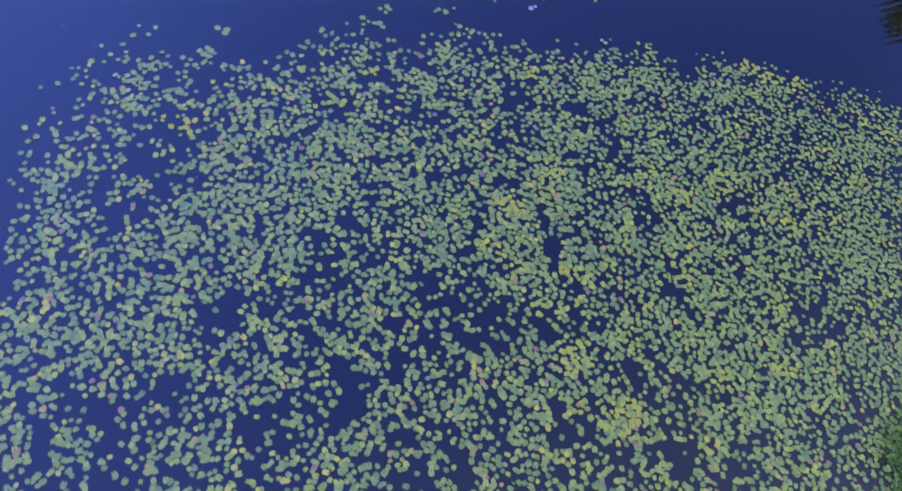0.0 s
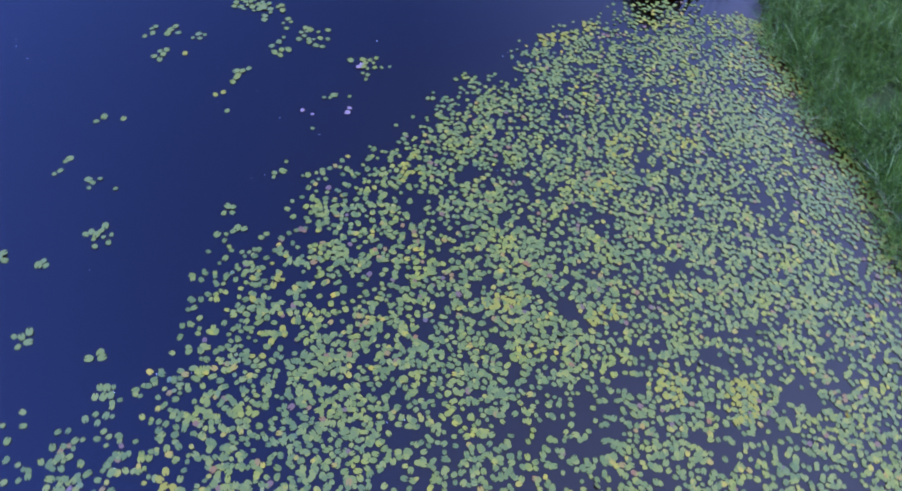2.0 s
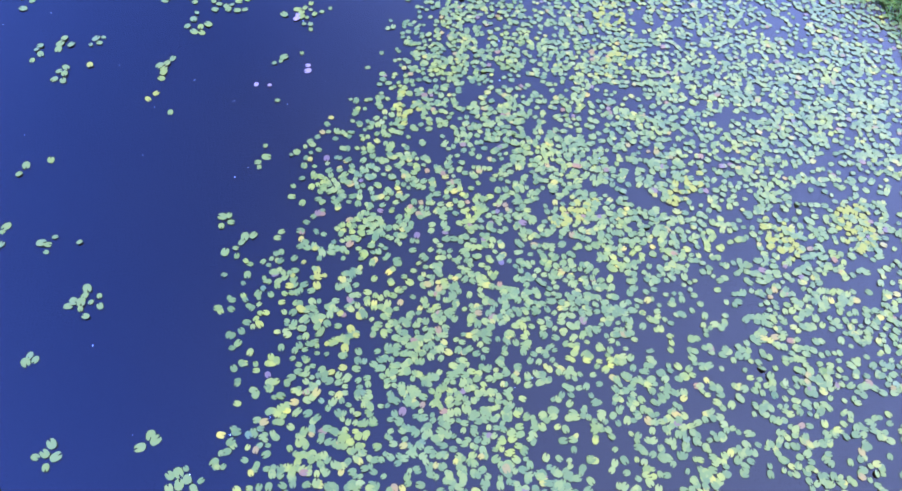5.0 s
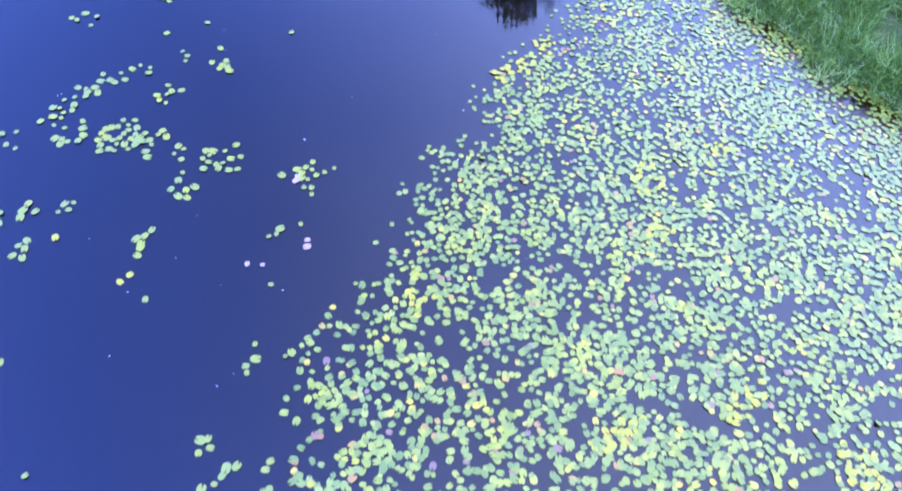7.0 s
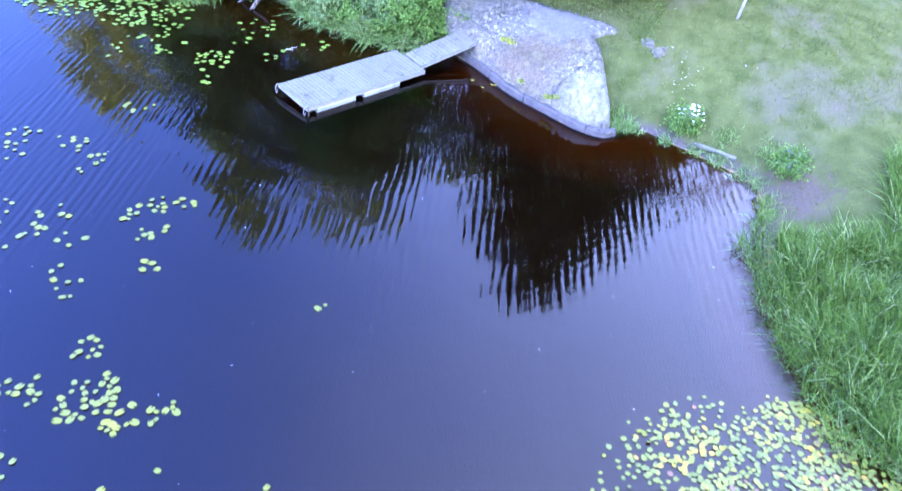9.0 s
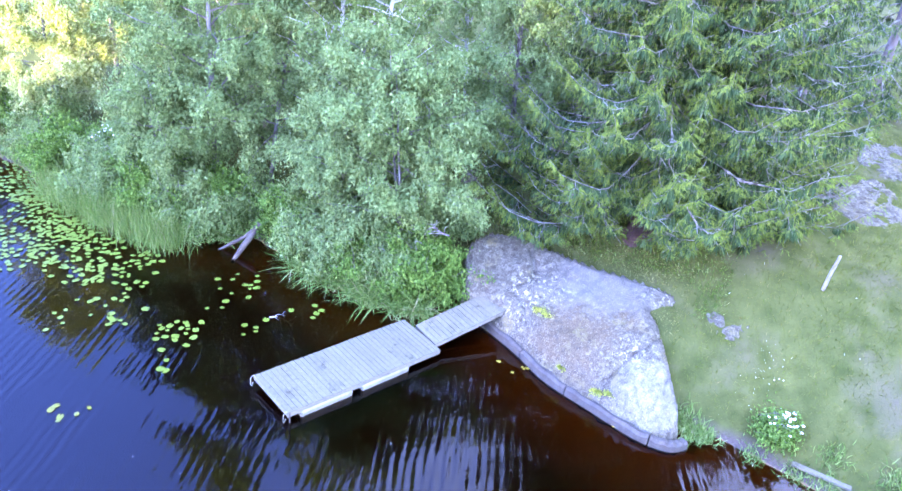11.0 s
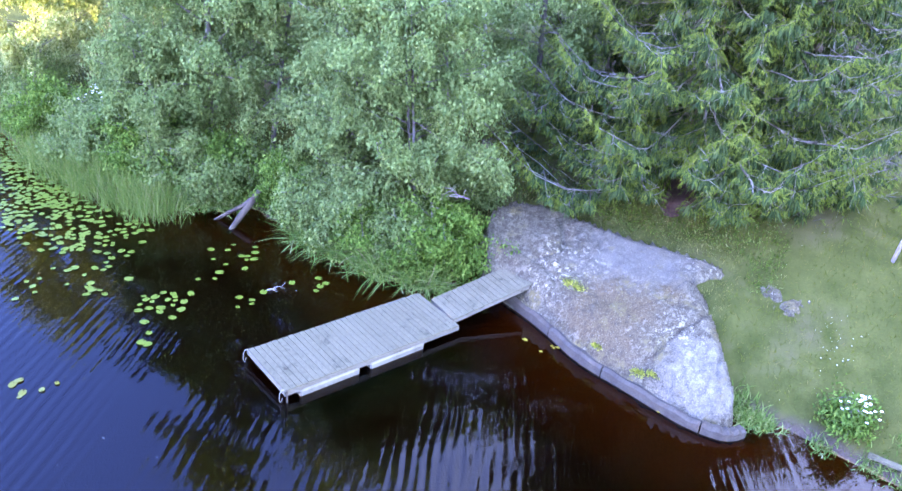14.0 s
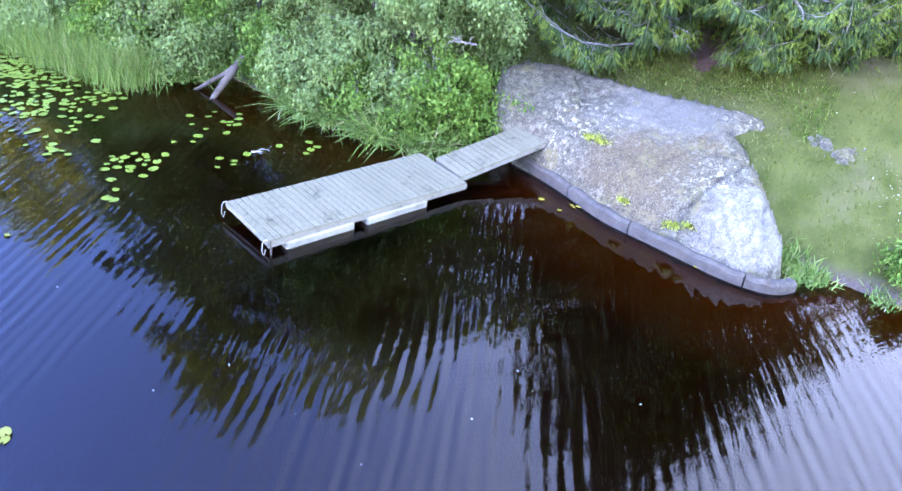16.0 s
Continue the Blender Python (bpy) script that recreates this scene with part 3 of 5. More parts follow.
def split_rock(whole):
    """The outcrop's three blocks, parted along its two longest joints."""
    me = whole.data
    pts = np.empty(len(me.vertices) * 3)
    me.vertices.foreach_get("co", pts)
    pts = pts.reshape(-1, 3)
    faces = np.array([tuple(p.vertices) for p in me.polygons])
    mid = pts[faces].mean(1)
    low = mid[:, 1] < 21.35 - 0.4 * (mid[:, 0] - 26.4)
    top = ~low & (mid[:, 1] > 24.75 + np.where(mid[:, 0] < 29.9, -1.1 * (mid[:, 0] - 29.5), 0.35 * (mid[:, 0] - 29.9) - 0.44))
    for pick in (low, top, ~low & ~top):
        used, back = np.unique(faces[pick], return_inverse=True)
        part("granite_block", array_mesh("granite_block", pts[used], back.reshape(-1, 4), M_ROCK, True), outcrop)
    bpy.data.objects.remove(whole)


split_rock(slab)


def build_edging():
    wall = thing("retaining_wall", pose(0, 0, 0), "low curved grey concrete edging wall along the rock", "wall")
    line = rounded([(28.9, 25.2), (28.1, 23.9), (27.3, 22.8), (26.8, 21.6), (26.3, 20.35), (26.2, 19.65), (26.3, 19.35), (26.52, 19.15)], 6)
    cuts = [0, 7, 15, 27, len(line) - 1]
    for a, b in zip(cuts, cuts[1:]):
        g, rows = Geo(), []
        for k in range(a, b + 1):
            p = line[k]
            shift = 0.05 if a in (7, 27) else 0.0
            q = line[min(k + 1, len(line) - 1)] - line[max(k - 1, 0)]
            q = q / np.hypot(*q)
            out = np.array([q[1], -q[0]]) * -1
            if k in (a, b) and k not in (0, len(line) - 1):
                p = p + q * (0.015 if k == a else -0.015)
            wob = 0.02 * math.sin(k * 1.7)
            top = 0.17 + wob + 0.09 * (1 - k / len(line))
            sec = [(-0.12 - shift, -0.6), (-0.085 - shift, top - 0.06), (-0.05 - shift, top), (0.05, top + 0.02), (0.12, top - 0.03), (0.14, -0.6)]
            rows.append([(p[0] - out[0] * s, p[1] - out[1] * s, z) for s, z in sec])
        n = len(rows[0])
        verts = [v for r in rows for v in r]
        faces = [(r * n + i, r * n + i + 1, (r + 1) * n + i + 1, (r + 1) * n + i) for r in range(len(rows) - 1) for i in range(n - 1)]
        faces += [tuple(reversed(range(n))), tuple(range(len(verts) - n, len(verts)))]
        part("segment", g.put(verts, faces).mesh("segment", M_CONCRETE), wall)


build_edging()


# ---- jetty: floating deck and gangway ----
def deck(name, m, length, width, boards, top, label, side=0.13):
    """Cross boards on two side beams; x along, y across, z up from the deck's top."""
    ob = thing(name, m, label, "jetty")
    pitch = length / boards
    me = Geo().box((-width / 2, -pitch / 2 + 0.005, -0.028), (width / 2, pitch / 2 - 0.005, 0.0), 0.004).mesh("board", M_BOARD)
    for k in range(boards):
        b = part("board", me, ob)
        b.matrix_basis = pose(-length / 2 + (k + 0.5) * pitch, random.uniform(-0.006, 0.006), random.uniform(-0.003, 0.003), random.uniform(-0.3, 0.3), 0, 90 + random.uniform(-0.25, 0.25))
    beam = Geo().box((-length / 2 + 0.01, -0.024, -0.03 - side), (length / 2 - 0.01, 0.024, -0.03), 0.004).mesh("beam", M_BEAM)
    for y in (-width / 2 + 0.03, 0.0, width / 2 - 0.03):
        part("beam", beam, ob).matrix_basis = pose(0, y, 0)
    head = Geo().box((-0.02, -width / 2 + 0.06, -0.03 - side), (0.02, width / 2 - 0.06, -0.03), 0.004).mesh("end_beam", M_BEAM)
    for x in (-length / 2 + 0.035, length / 2 - 0.035):
        part("end_beam", head, ob).matrix_basis = pose(x, 0, 0)
    return ob


DECK = pose(25.04, 27.37, 0.31, 2.5, 0, -26.2)
jetty = deck("floating_jetty", DECK, 4.58, 1.57, 34, 0.30, "floating jetty of silvered boards on pale side floats")
for x0, x1 in ((-1.95, -0.5), (-0.22, 1.25)):
    for y in (-0.6, 0.6):
        g = Geo().box((x0, y - 0.22, -0.5), (x1, y + 0.225, -0.13), 0.03)
        part("float", g.mesh("float", M_FLOAT), jetty, "pale plastic float under the deck")
for y in (-0.775, 0.775):
    fascia = Geo().box((-2.3, y - 0.012, -0.15), (2.3, y + 0.012, -0.03), 0.004)
    part("fascia", fascia.mesh("fascia", M_BEAM), jetty)
for y in (-0.765, 0.765):
    rope = Geo().tube([(-2.3, y, 0.012), (-2.36, y, 0.02), (-2.4, y, -0.04), (-2.41, y, -0.2), (-2.37, y, -0.3), (-2.34, y, -0.18)], [0.009] * 6)
    part("mooring_rope", rope.mesh("mooring_rope", M_ROPE), jetty, "frayed pale mooring rope")
part("fascia", Geo().box((-2.318, -0.785, -0.1), (-2.296, 0.785, -0.004), 0.004).mesh("fascia", M_BEAM), jetty)
part("post", Geo().tube([(-2.27, -0.83, -0.9), (-2.27, -0.83, 0.02)], [0.02, 0.018]).mesh("post", M_DRIFT), jetty)

G0, G1 = Vector((27.07, 26.25, 0.34)), Vector((29.02, 25.0, 0.77))
gm = (G1 - G0)
gang = Matrix.Translation((G0 + G1) / 2) @ Matrix.Rotation(math.atan2(gm.y, gm.x), 4, "Z") @ Matrix.Rotation(-math.asin(gm.z / gm.length), 4, "Y")
gangway = deck("gangway", gang, gm.length, 1.0, 16, 0.9, "sloping board gangway from the rock to the jetty", 0.1)


# ---- trees ----
def limb(start, way, length, rise, steps=6, wander=0.12, rng=random):
    """Points of a bending branch."""
    p, w, out = Vector(start), Vector(way).normalized(), [Vector(start)]
    for _ in range(steps):
        w = (w + Vector((rng.gauss(0, wander), rng.gauss(0, wander), rng.gauss(0, wander) + rise))).normalized()
        p = p + w * (length / steps)
        out.append(p.copy())
    return out


LEAF = ([(0, 0, 0), (0.42, 0.25, 0.05), (1, 0, -0.08), (0.42, -0.25, 0.05)], [(0, 1, 2, 3)])


def leaves(spots, size, rng, droop=0.35):
    n = len(spots)
    turns = turned(rng.uniform(0, 6.283, n), rng.normal(droop, 0.4, n), rng.normal(0, 0.5, n))
    return spread(*LEAF, spots, turns, size * rng.uniform(0.7, 1.25, n))


def leafy_tree(name, x, y, height, radius, count, bark, leaf, label, seed, low=0.12, size=0.105, lean=(0, 0), stems=1, twigs=2.6, category="tree", weep=0.12):
    """Trunk, limbs and a crown of separate leaves set in sprays along the twigs."""
    r, rng = random.Random(seed), np.random.default_rng(seed)
    ob = thing(name, pose(x, y, at_ground(x, y) - 0.06), label, category)
    tips = []
    for s in range(stems):
        a = r.uniform(0, 6.28)
        out = 0.0 if stems == 1 else 0.22
        trunk = limb((math.cos(a) * 0.12 * (stems > 1), math.sin(a) * 0.12 * (stems > 1), 0), (math.cos(a) * out + lean[0], math.sin(a) * out + lean[1], 1), height * 0.97, 0.05, 9, 0.035, r)
        thick = 0.007 * height + 0.02 if stems == 1 else 0.007 * height + 0.02
        part("trunk", Geo().tube(trunk, [thick * (1 - 0.92 * i / 9) for i in range(10)], 8).mesh("trunk", bark, True), ob)
        g, n = Geo(), max(8, int(height * 4.2 / stems ** 0.5))
        for k in range(n):
            f = low + (0.98 - low) * (k + r.random()) / n
            i = min(8, int(f * 9))
            base = trunk[i].lerp(trunk[i + 1], f * 9 - i)
            t = (f - low) / (1 - low)
            env = radius * (0.66 + 0.55 * math.sin(math.pi * min(1, t * 0.85 + 0.22)) ** 1.2) * (1 - 0.75 * t ** 4) * r.uniform(0.7, 1.05) * 0.8
            az = k * 2.4 + r.uniform(-0.5, 0.5)
            pts = limb(base, (math.cos(az), math.sin(az), r.uniform(0.05, 0.75)), env, 0.02, 6, 0.14, r)
            g.tube(pts, [max(0.006, thick * 0.38 * (1 - f * 0.6) * (1 - 0.85 * i / 6)) for i in range(7)], 4)
            for _ in range(int(3 + env * twigs)):
                j = r.randint(1, 5)
                b2 = pts[j].lerp(pts[j + 1], r.random())
                w2 = Vector((math.cos(az) + r.gauss(0, 0.9), math.sin(az) + r.gauss(0, 0.9), r.gauss(0.05, 0.5)))
                tw = limb(b2, w2, r.uniform(0.35, 0.9) * (0.5 + radius * 0.22), -0.05, 3, 0.2, r)
                if r.random() < 0.4:
                    g.tube(tw, [0.008, 0.006, 0.005, 0.003], 3)
                tips += [(tw[1], 0.2), (tw[2], 0.22), (tw[3], 0.24)]
            tips.append((pts[6], 0.2))
        tagged(part("branchwork", g.mesh("branchwork", bark), ob), kind="stuff")
    centre = np.array([tuple(p) for p, _ in tips])
    pick = rng.integers(0, len(tips), count)
    spots = centre[pick] + rng.normal(0, 1, (count, 3)) * np.array([0.1, 0.1, 0.09])
    spots[:, 2] -= rng.exponential(weep, count)
    spots = spots[spots[:, 2] > 0.15]
    v, f = leaves(spots, size, rng, 0.5 + 1.7 * weep)
    part("crown", array_mesh("crown", v, f, leaf), ob)
    return ob


TWIGLET = ([(0, 0, 0), (0.5, 0.072, 0.02), (1, 0, 0), (0.5, -0.072, 0.02)], [(0, 1, 2, 3)])


def spruce(name, x, y, height, reach, branches, label, seed, pitch=0.13, side=5, gap=(9.0, 0.0), skirt=0):
    """Straight trunk and arching lichened boughs; each bears side twigs with curtains of hanging twiglets and bright young ends."""
    r = random.Random(seed)
    ob = thing(name, pose(x, y, at_ground(x, y) - 0.05), label, "tree")
    trunk = limb((0, 0, 0), (0, 0, 1), height, 0.2, 9, 0.008, r)
    part("trunk", Geo().tube(trunk, [0.24 * height / 14 * (1 - 0.95 * i / 9) for i in range(10)], 10).mesh("trunk", M_SPRUCE_BARK, True), ob)
    g, dead = Geo(), Geo()
    dark, fresh = [], []

    def bough(start, az, long, drop, thick, bare):
        pts, n, bend = [], 9, r.uniform(-0.35, 0.35)
        for i in range(n):
            u = i / (n - 1)
            a = az + bend * u
            pts.append(start + Vector((math.cos(a) * u * long, math.sin(a) * u * long, long * (-drop * math.sin(u * 2.5) + 0.22 * u ** 3))) + Vector((r.gauss(0, 0.01), r.gauss(0, 0.01), r.gauss(0, 0.012))) * long * (i > 0))
        g.tube(pts, [max(0.007, thick * (1 - 0.85 * i / (n - 1))) for i in range(n)], 4)
        m = max(3, int(long / pitch))
        for j in range(m):
            u = (j + r.random()) / m
            if u < bare:
                continue
            i = min(n - 2, int(u * (n - 1)))
            p = pts[i].lerp(pts[i + 1], u * (n - 1) - i)
            for s in (-1, 1):
                a = az + bend * u + s * (1.25 - 0.6 * u) + r.gauss(0, 0.15)
                l = (min(0.85, 0.26 * long) * (1 - u) ** 0.6 + 0.14) * r.uniform(0.65, 1.15)
                fall = r.uniform(0.25, 0.6) * (1 - 0.5 * u)
                k = max(3, int(l / 0.031))
                for t in range(k):
                    q = (t + r.random()) / k
                    at = (p.x + math.cos(a) * l * q, p.y + math.sin(a) * l * q, p.z - fall * l * q * q)
                    if q > 0.55 or u > 0.85:
                        fresh.append((*at, a + r.gauss(0, 0.5), r.uniform(0.15, 0.9), r.gauss(0, 0.4), r.uniform(0.09, 0.18)))
                        if r.random() < 0.5:
                            fresh.append((*at, a + r.gauss(0, 0.9), r.uniform(0.0, 0.5), r.gauss(0, 0.4), r.uniform(0.07, 0.14)))
                    else:
                        dark.append((*at, a + r.gauss(0, 0.8), r.uniform(0.85, 1.5), r.gauss(0, 0.3), r.uniform(0.16, 0.35)))
        # bare lichened twigs near the trunk
        for _ in range(int(2 + 1.6 * long)):
            u = r.uniform(0.05, 0.55)
            i = min(n - 2, int(u * (n - 1)))
            p = pts[i].lerp(pts[i + 1], u * (n - 1) - i)
            tw = limb(p, (math.cos(az) + r.gauss(0, 1), math.sin(az) + r.gauss(0, 1), r.uniform(-1.2, 0.1)), r.uniform(0.25, 0.7), -0.15, 3, 0.25, r)
            dead.tube(tw, [0.01, 0.008, 0.006, 0.004], 3)
        return pts

    for k in range(branches):
        f = 0.05 + 0.94 * ((k + r.random()) / branches) ** 1.12
        long = reach * (1 - f) ** 0.72 * r.uniform(0.72, 1.1) * min(1, 0.82 + f * 1.2) + 0.25
        az = (k * 2.39996 + r.uniform(-0.3, 0.3)) % (2 * math.pi)
        if abs(az - gap[0]) < gap[1] and f < 0.15:
            continue
        drop = r.uniform(0.14, 0.34) * (1 - f * 0.7) * (1.25 if f < 0.25 else 1.0)
        pts = bough(Vector((0, 0, f * height)), az, long, drop, 0.01 + 0.0042 * long, 0.1 + 0.1 * (1 - f))
        for _ in range(int(side * (0.35 + long / reach))):
            u = r.uniform(0.3, 0.85)
            i = min(7, int(u * 8))
            p = pts[i].lerp(pts[i + 1], u * 8 - i)
            bough(p, az + r.choice((-1, 1)) * r.uniform(0.35, 0.9), (0.3 + 0.4 * long * (1 - u)) * r.uniform(0.7, 1.15), r.uniform(0.1, 0.3), 0.011, 0.1)
    for k in range(skirt):
        az = (k * 2.39996 + 0.7) % (2 * math.pi)
        if abs(az - gap[0]) > gap[1]:
            pts = bough(Vector((0, 0, height * r.uniform(0.08, 0.15))), az, reach * r.uniform(0.55, 0.8), r.uniform(0.12, 0.2), 0.018, 0.12)
            for _ in range(side):
                i = r.randint(2, 7)
                bough(pts[i], az + r.choice((-1, 1)) * r.uniform(0.4, 1.0), reach * r.uniform(0.15, 0.3), r.uniform(0.15, 0.35), 0.013, 0.1)
    boughs = tagged(part("branchwork", g.mesh("branchwork", M_LICHEN), ob), kind="stuff")
    tagged(part("dead_wood", dead.mesh("dead_wood", M_LICHEN), boughs, "grey lichen-hung dead twigs"), kind="stuff")
    for what, rows, mat in (("foliage", dark, M_NEEDLE), ("fresh_growth", fresh, M_TIPS)):
        t = np.array(rows)
        v, fc = spread(*TWIGLET, t[:, :3], turned(t[:, 3], t[:, 4], t[:, 5]), t[:, 6])
        part(what, array_mesh(what, v, fc, mat), boughs, "yellow-green young shoots" if mat == M_TIPS else "")
    return ob


spruce("spruce", 34.6, 22.1, 13.6, 6.7, 200, "broad old spruce with drooping branches and grey lichen", 3, 0.13, 5, (3.2, 0.17), 30)
spruce("spruce", 36.2, 19.5, 10.5, 4.4, 90, "spruce with drooping branches beside the lawn", 8, 0.15, 4)
spruce_c = spruce("spruce", 38.5, 25.5, 13.0, 4.2, 80, "dark spruce behind the rock", 12, 0.27, 3)
leafy_tree("birch", 30.9, 36.0, 13.8, 3.2, 76000, M_ALDER, M_LEAF, "tall grey-green birch leaning over the shore", 21, 0.1, lean=(-0.03, 0.0))
birch_b = leafy_tree("birch", 32.4, 31.85, 14.2, 2.7, 40000, M_BIRCH, M_LEAF, "tall birch with a white trunk", 22, 0.12)
birch_c = leafy_tree("birch", 32.5, 31.05, 13.2, 2.5, 34000, M_BIRCH, M_LEAF, "slender birch with a pale trunk", 23, 0.15)
leafy_tree("birch", 36.2, 27.2, 8.0, 2.6, 46000, M_ALDER, M_LEAF, "many-stemmed young birch with grey-green leaves", 24, 0.1, stems=3)
leafy_tree("alder", 31.6, 34.3, 10.0, 2.8, 50000, M_ALDER, M_LEAF, "grey alder with small dull leaves", 25, 0.15)
leafy_tree("alder", 30.4, 28.6, 6.6, 2.6, 56000, M_ALDER, M_LEAF, "low spreading grey alder beside the jetty", 26, 0.1, stems=3)
leafy_tree("alder", 30.6, 31.4, 7.4, 2.5, 48000, M_ALDER, M_LEAF, "grey alder at the water's edge", 27, 0.1, stems=2)
leafy_tree("alder", 29.9, 36.9, 4.8, 2.2, 36000, M_ALDER, M_LEAF, "grey alder hanging over the lily leaves", 30, 0.08, stems=3)
leafy_tree("alder", 30.8, 38.9, 3.3, 1.5, 20000, M_ALDER, M_LEAF, "grey alder behind the reeds", 31, 0.08, stems=2)
# its sunlit look comes from the leaf colour as well as the sun lamp
leafy_tree("birch", 31.5, 43.9, 9.4, 3.1, 62000, M_ALDER, M_LEAF_LIT, "birch with evening sun painted into its yellow-green leaves", 28, 0.1, 0.12)
lit_b = leafy_tree("birch", 33.6, 39.4, 10.6, 2.6, 44000, M_ALDER, M_LEAF, "young birch with grey-green leaves by the reeds", 29, 0.12)
BACKGROUND = [(birch_b, 39.0, 34.5, 70, 1.0), (birch_c, 37.5, 40.5, 200, 1.1), (birch_c, 42.5, 31.5, 120, 0.9), (birch_b, 44.0, 38.0, 250, 1.1), (lit_b, 36.8, 45.8, 60, 1.0),
              (spruce_c, 45.5, 24.5, 80, 1.05), (spruce_c, 45.5, 18.0, 190, 0.9), (spruce_c, 51.0, 27.5, 40, 1.15), (spruce_c, 53.0, 19.0, 150, 1.2), (spruce_c, 50.5, 14.8, 20, 1.15)]
for tree, x, y, turn, size in BACKGROUND:
    copy_thing(tree, pose(x, y, at_ground(x, y) - 0.05, 0, 0, turn) @ Matrix.Scale(size, 4))
# unseen woods added on the western shore to keep the evening sun off the pond
r = random.Random(77)
shade_tree = leafy_tree("birch", -64, 20, 13.5, 3.4, 5200, M_BIRCH, M_LEAF, "unseen birch added across the pond to shade it", 33, 0.08, 0.42, twigs=0.6)
for k in range(96):
    x = -55 - (k % 4) * 4.2 + r.uniform(-1, 1)
    y = -20 + 1.13 * k + r.uniform(-0.6, 0.6)
    # heights stepped to block the sun, lowest where it should reach the lit birch
    copy_thing(shade_tree, pose(x, y, at_ground(x, y) - 0.05, 0, 0, r.uniform(0, 360)) @ Matrix.Scale(r.uniform(0.95, 1.05) * (1.95 if y < 60 else 1.45 if y < 75 else 0.95), 4))

# ---- shrubs along the water ----
SHRUBS = [(29.2, 27.3, 2.3, 1.4, 17000), (29.5, 29.5, 2.2, 1.3, 15000), (29.1, 27.0, 1.7, 0.8, 8000), (28.85, 28.0, 1.8, 1.0, 10000), (28.95, 29.2, 1.7, 1.0, 9000), (29.1, 30.2, 1.8, 1.0, 10000), (29.6, 31.5, 1.7, 1.0, 9000), (29.5, 31.2, 1.9, 1.2, 12000), (30.2, 32.6, 1.8, 1.0, 11000), (30.4, 34.1, 1.7, 0.9, 8000), (30.0, 34.9, 1.8, 1.2, 12000), (29.0, 35.9, 1.9, 1.2, 12000),
          (28.9, 37.3, 2.3, 1.4, 15000), (29.2, 35.1, 1.5, 0.9, 8000), (28.7, 36.3, 1.6, 0.9, 8000), (29.0, 39.3, 2.3, 1.4, 14000), (29.5, 41.4, 2.2, 1.4, 14000),
          (30.6, 43.6, 2.4, 1.6, 13000), (31.2, 46.5, 2.6, 1.6, 12000), (31.6, 27.4, 1.8, 1.0, 8000)]
for k, (x, y, h, rad, n) in enumerate(SHRUBS):
    leafy_tree("shrub", x, y, h, rad, n, M_ALDER, M_LEAF if k % 2 else M_SHRUB, "dense green waterside shrub", 40 + k, 0.05, 0.105, stems=4, twigs=3, category="shrub")

# ---- water lilies ----
def pad_shape(n=11):
    """An oval floating leaf with its notch, as a fan round the stalk."""
    v = [(0.12, 0, 0.0)]
    for k in range(n):
        a = radians(16) + (2 * math.pi - radians(32)) * k / (n - 1)
        e = 1.0 + 0.04 * math.sin(k * 2.3)
        v.append((0.5 * math.cos(a) * e, 0.385 * math.sin(a) * e, 0.012 * math.sin(k * 1.9)))
    return v, [(0, k, k + 1) for k in range(1, n)]


PAD = pad_shape()


def pads(x, y, size, rng, lift=0.012):
    n = len(x)
    spots = np.stack([x, y, 0.012 + rng.uniform(0, lift, n)], -1)
    tilt = np.where(rng.random(n) < 0.08, 0.16, 0.03)
    return spread(*PAD, spots, turned(rng.uniform(0, 6.283, n), rng.normal(0, 1, n) * tilt, rng.normal(0, 1, n) * tilt), size)


MAT = rounded([(-6.5, 1), (-7.0, 7), (-6.5, 12.0), (-6.3, 15.3), (-4.4, 17.0), (-2.4, 16.7), (-1.0, 17.1), (0.3, 17.6), (1.2, 17.9), (2.3, 17.2), (3.1, 17.8), (4.4, 18.1), (6.1, 17.5), (8.2, 17.8),
               (9.3, 17.8), (10.4, 17.1), (11.5, 17.6), (13.4, 16.8), (15.0, 16.6), (16.6, 15.6), (17.6, 14.0), (17.8, 12.6), (17.0, 11.3), (15.9, 9.5), (14.6, 7.8), (13.2, 5.8), (12, 3), (10.8, 0.4), (8.5, -0.8), (6.2, 0.5), (3.4, -0.6), (0.6, 0.8), (-2.2, -0.4), (-4.6, 0.9)], 3)


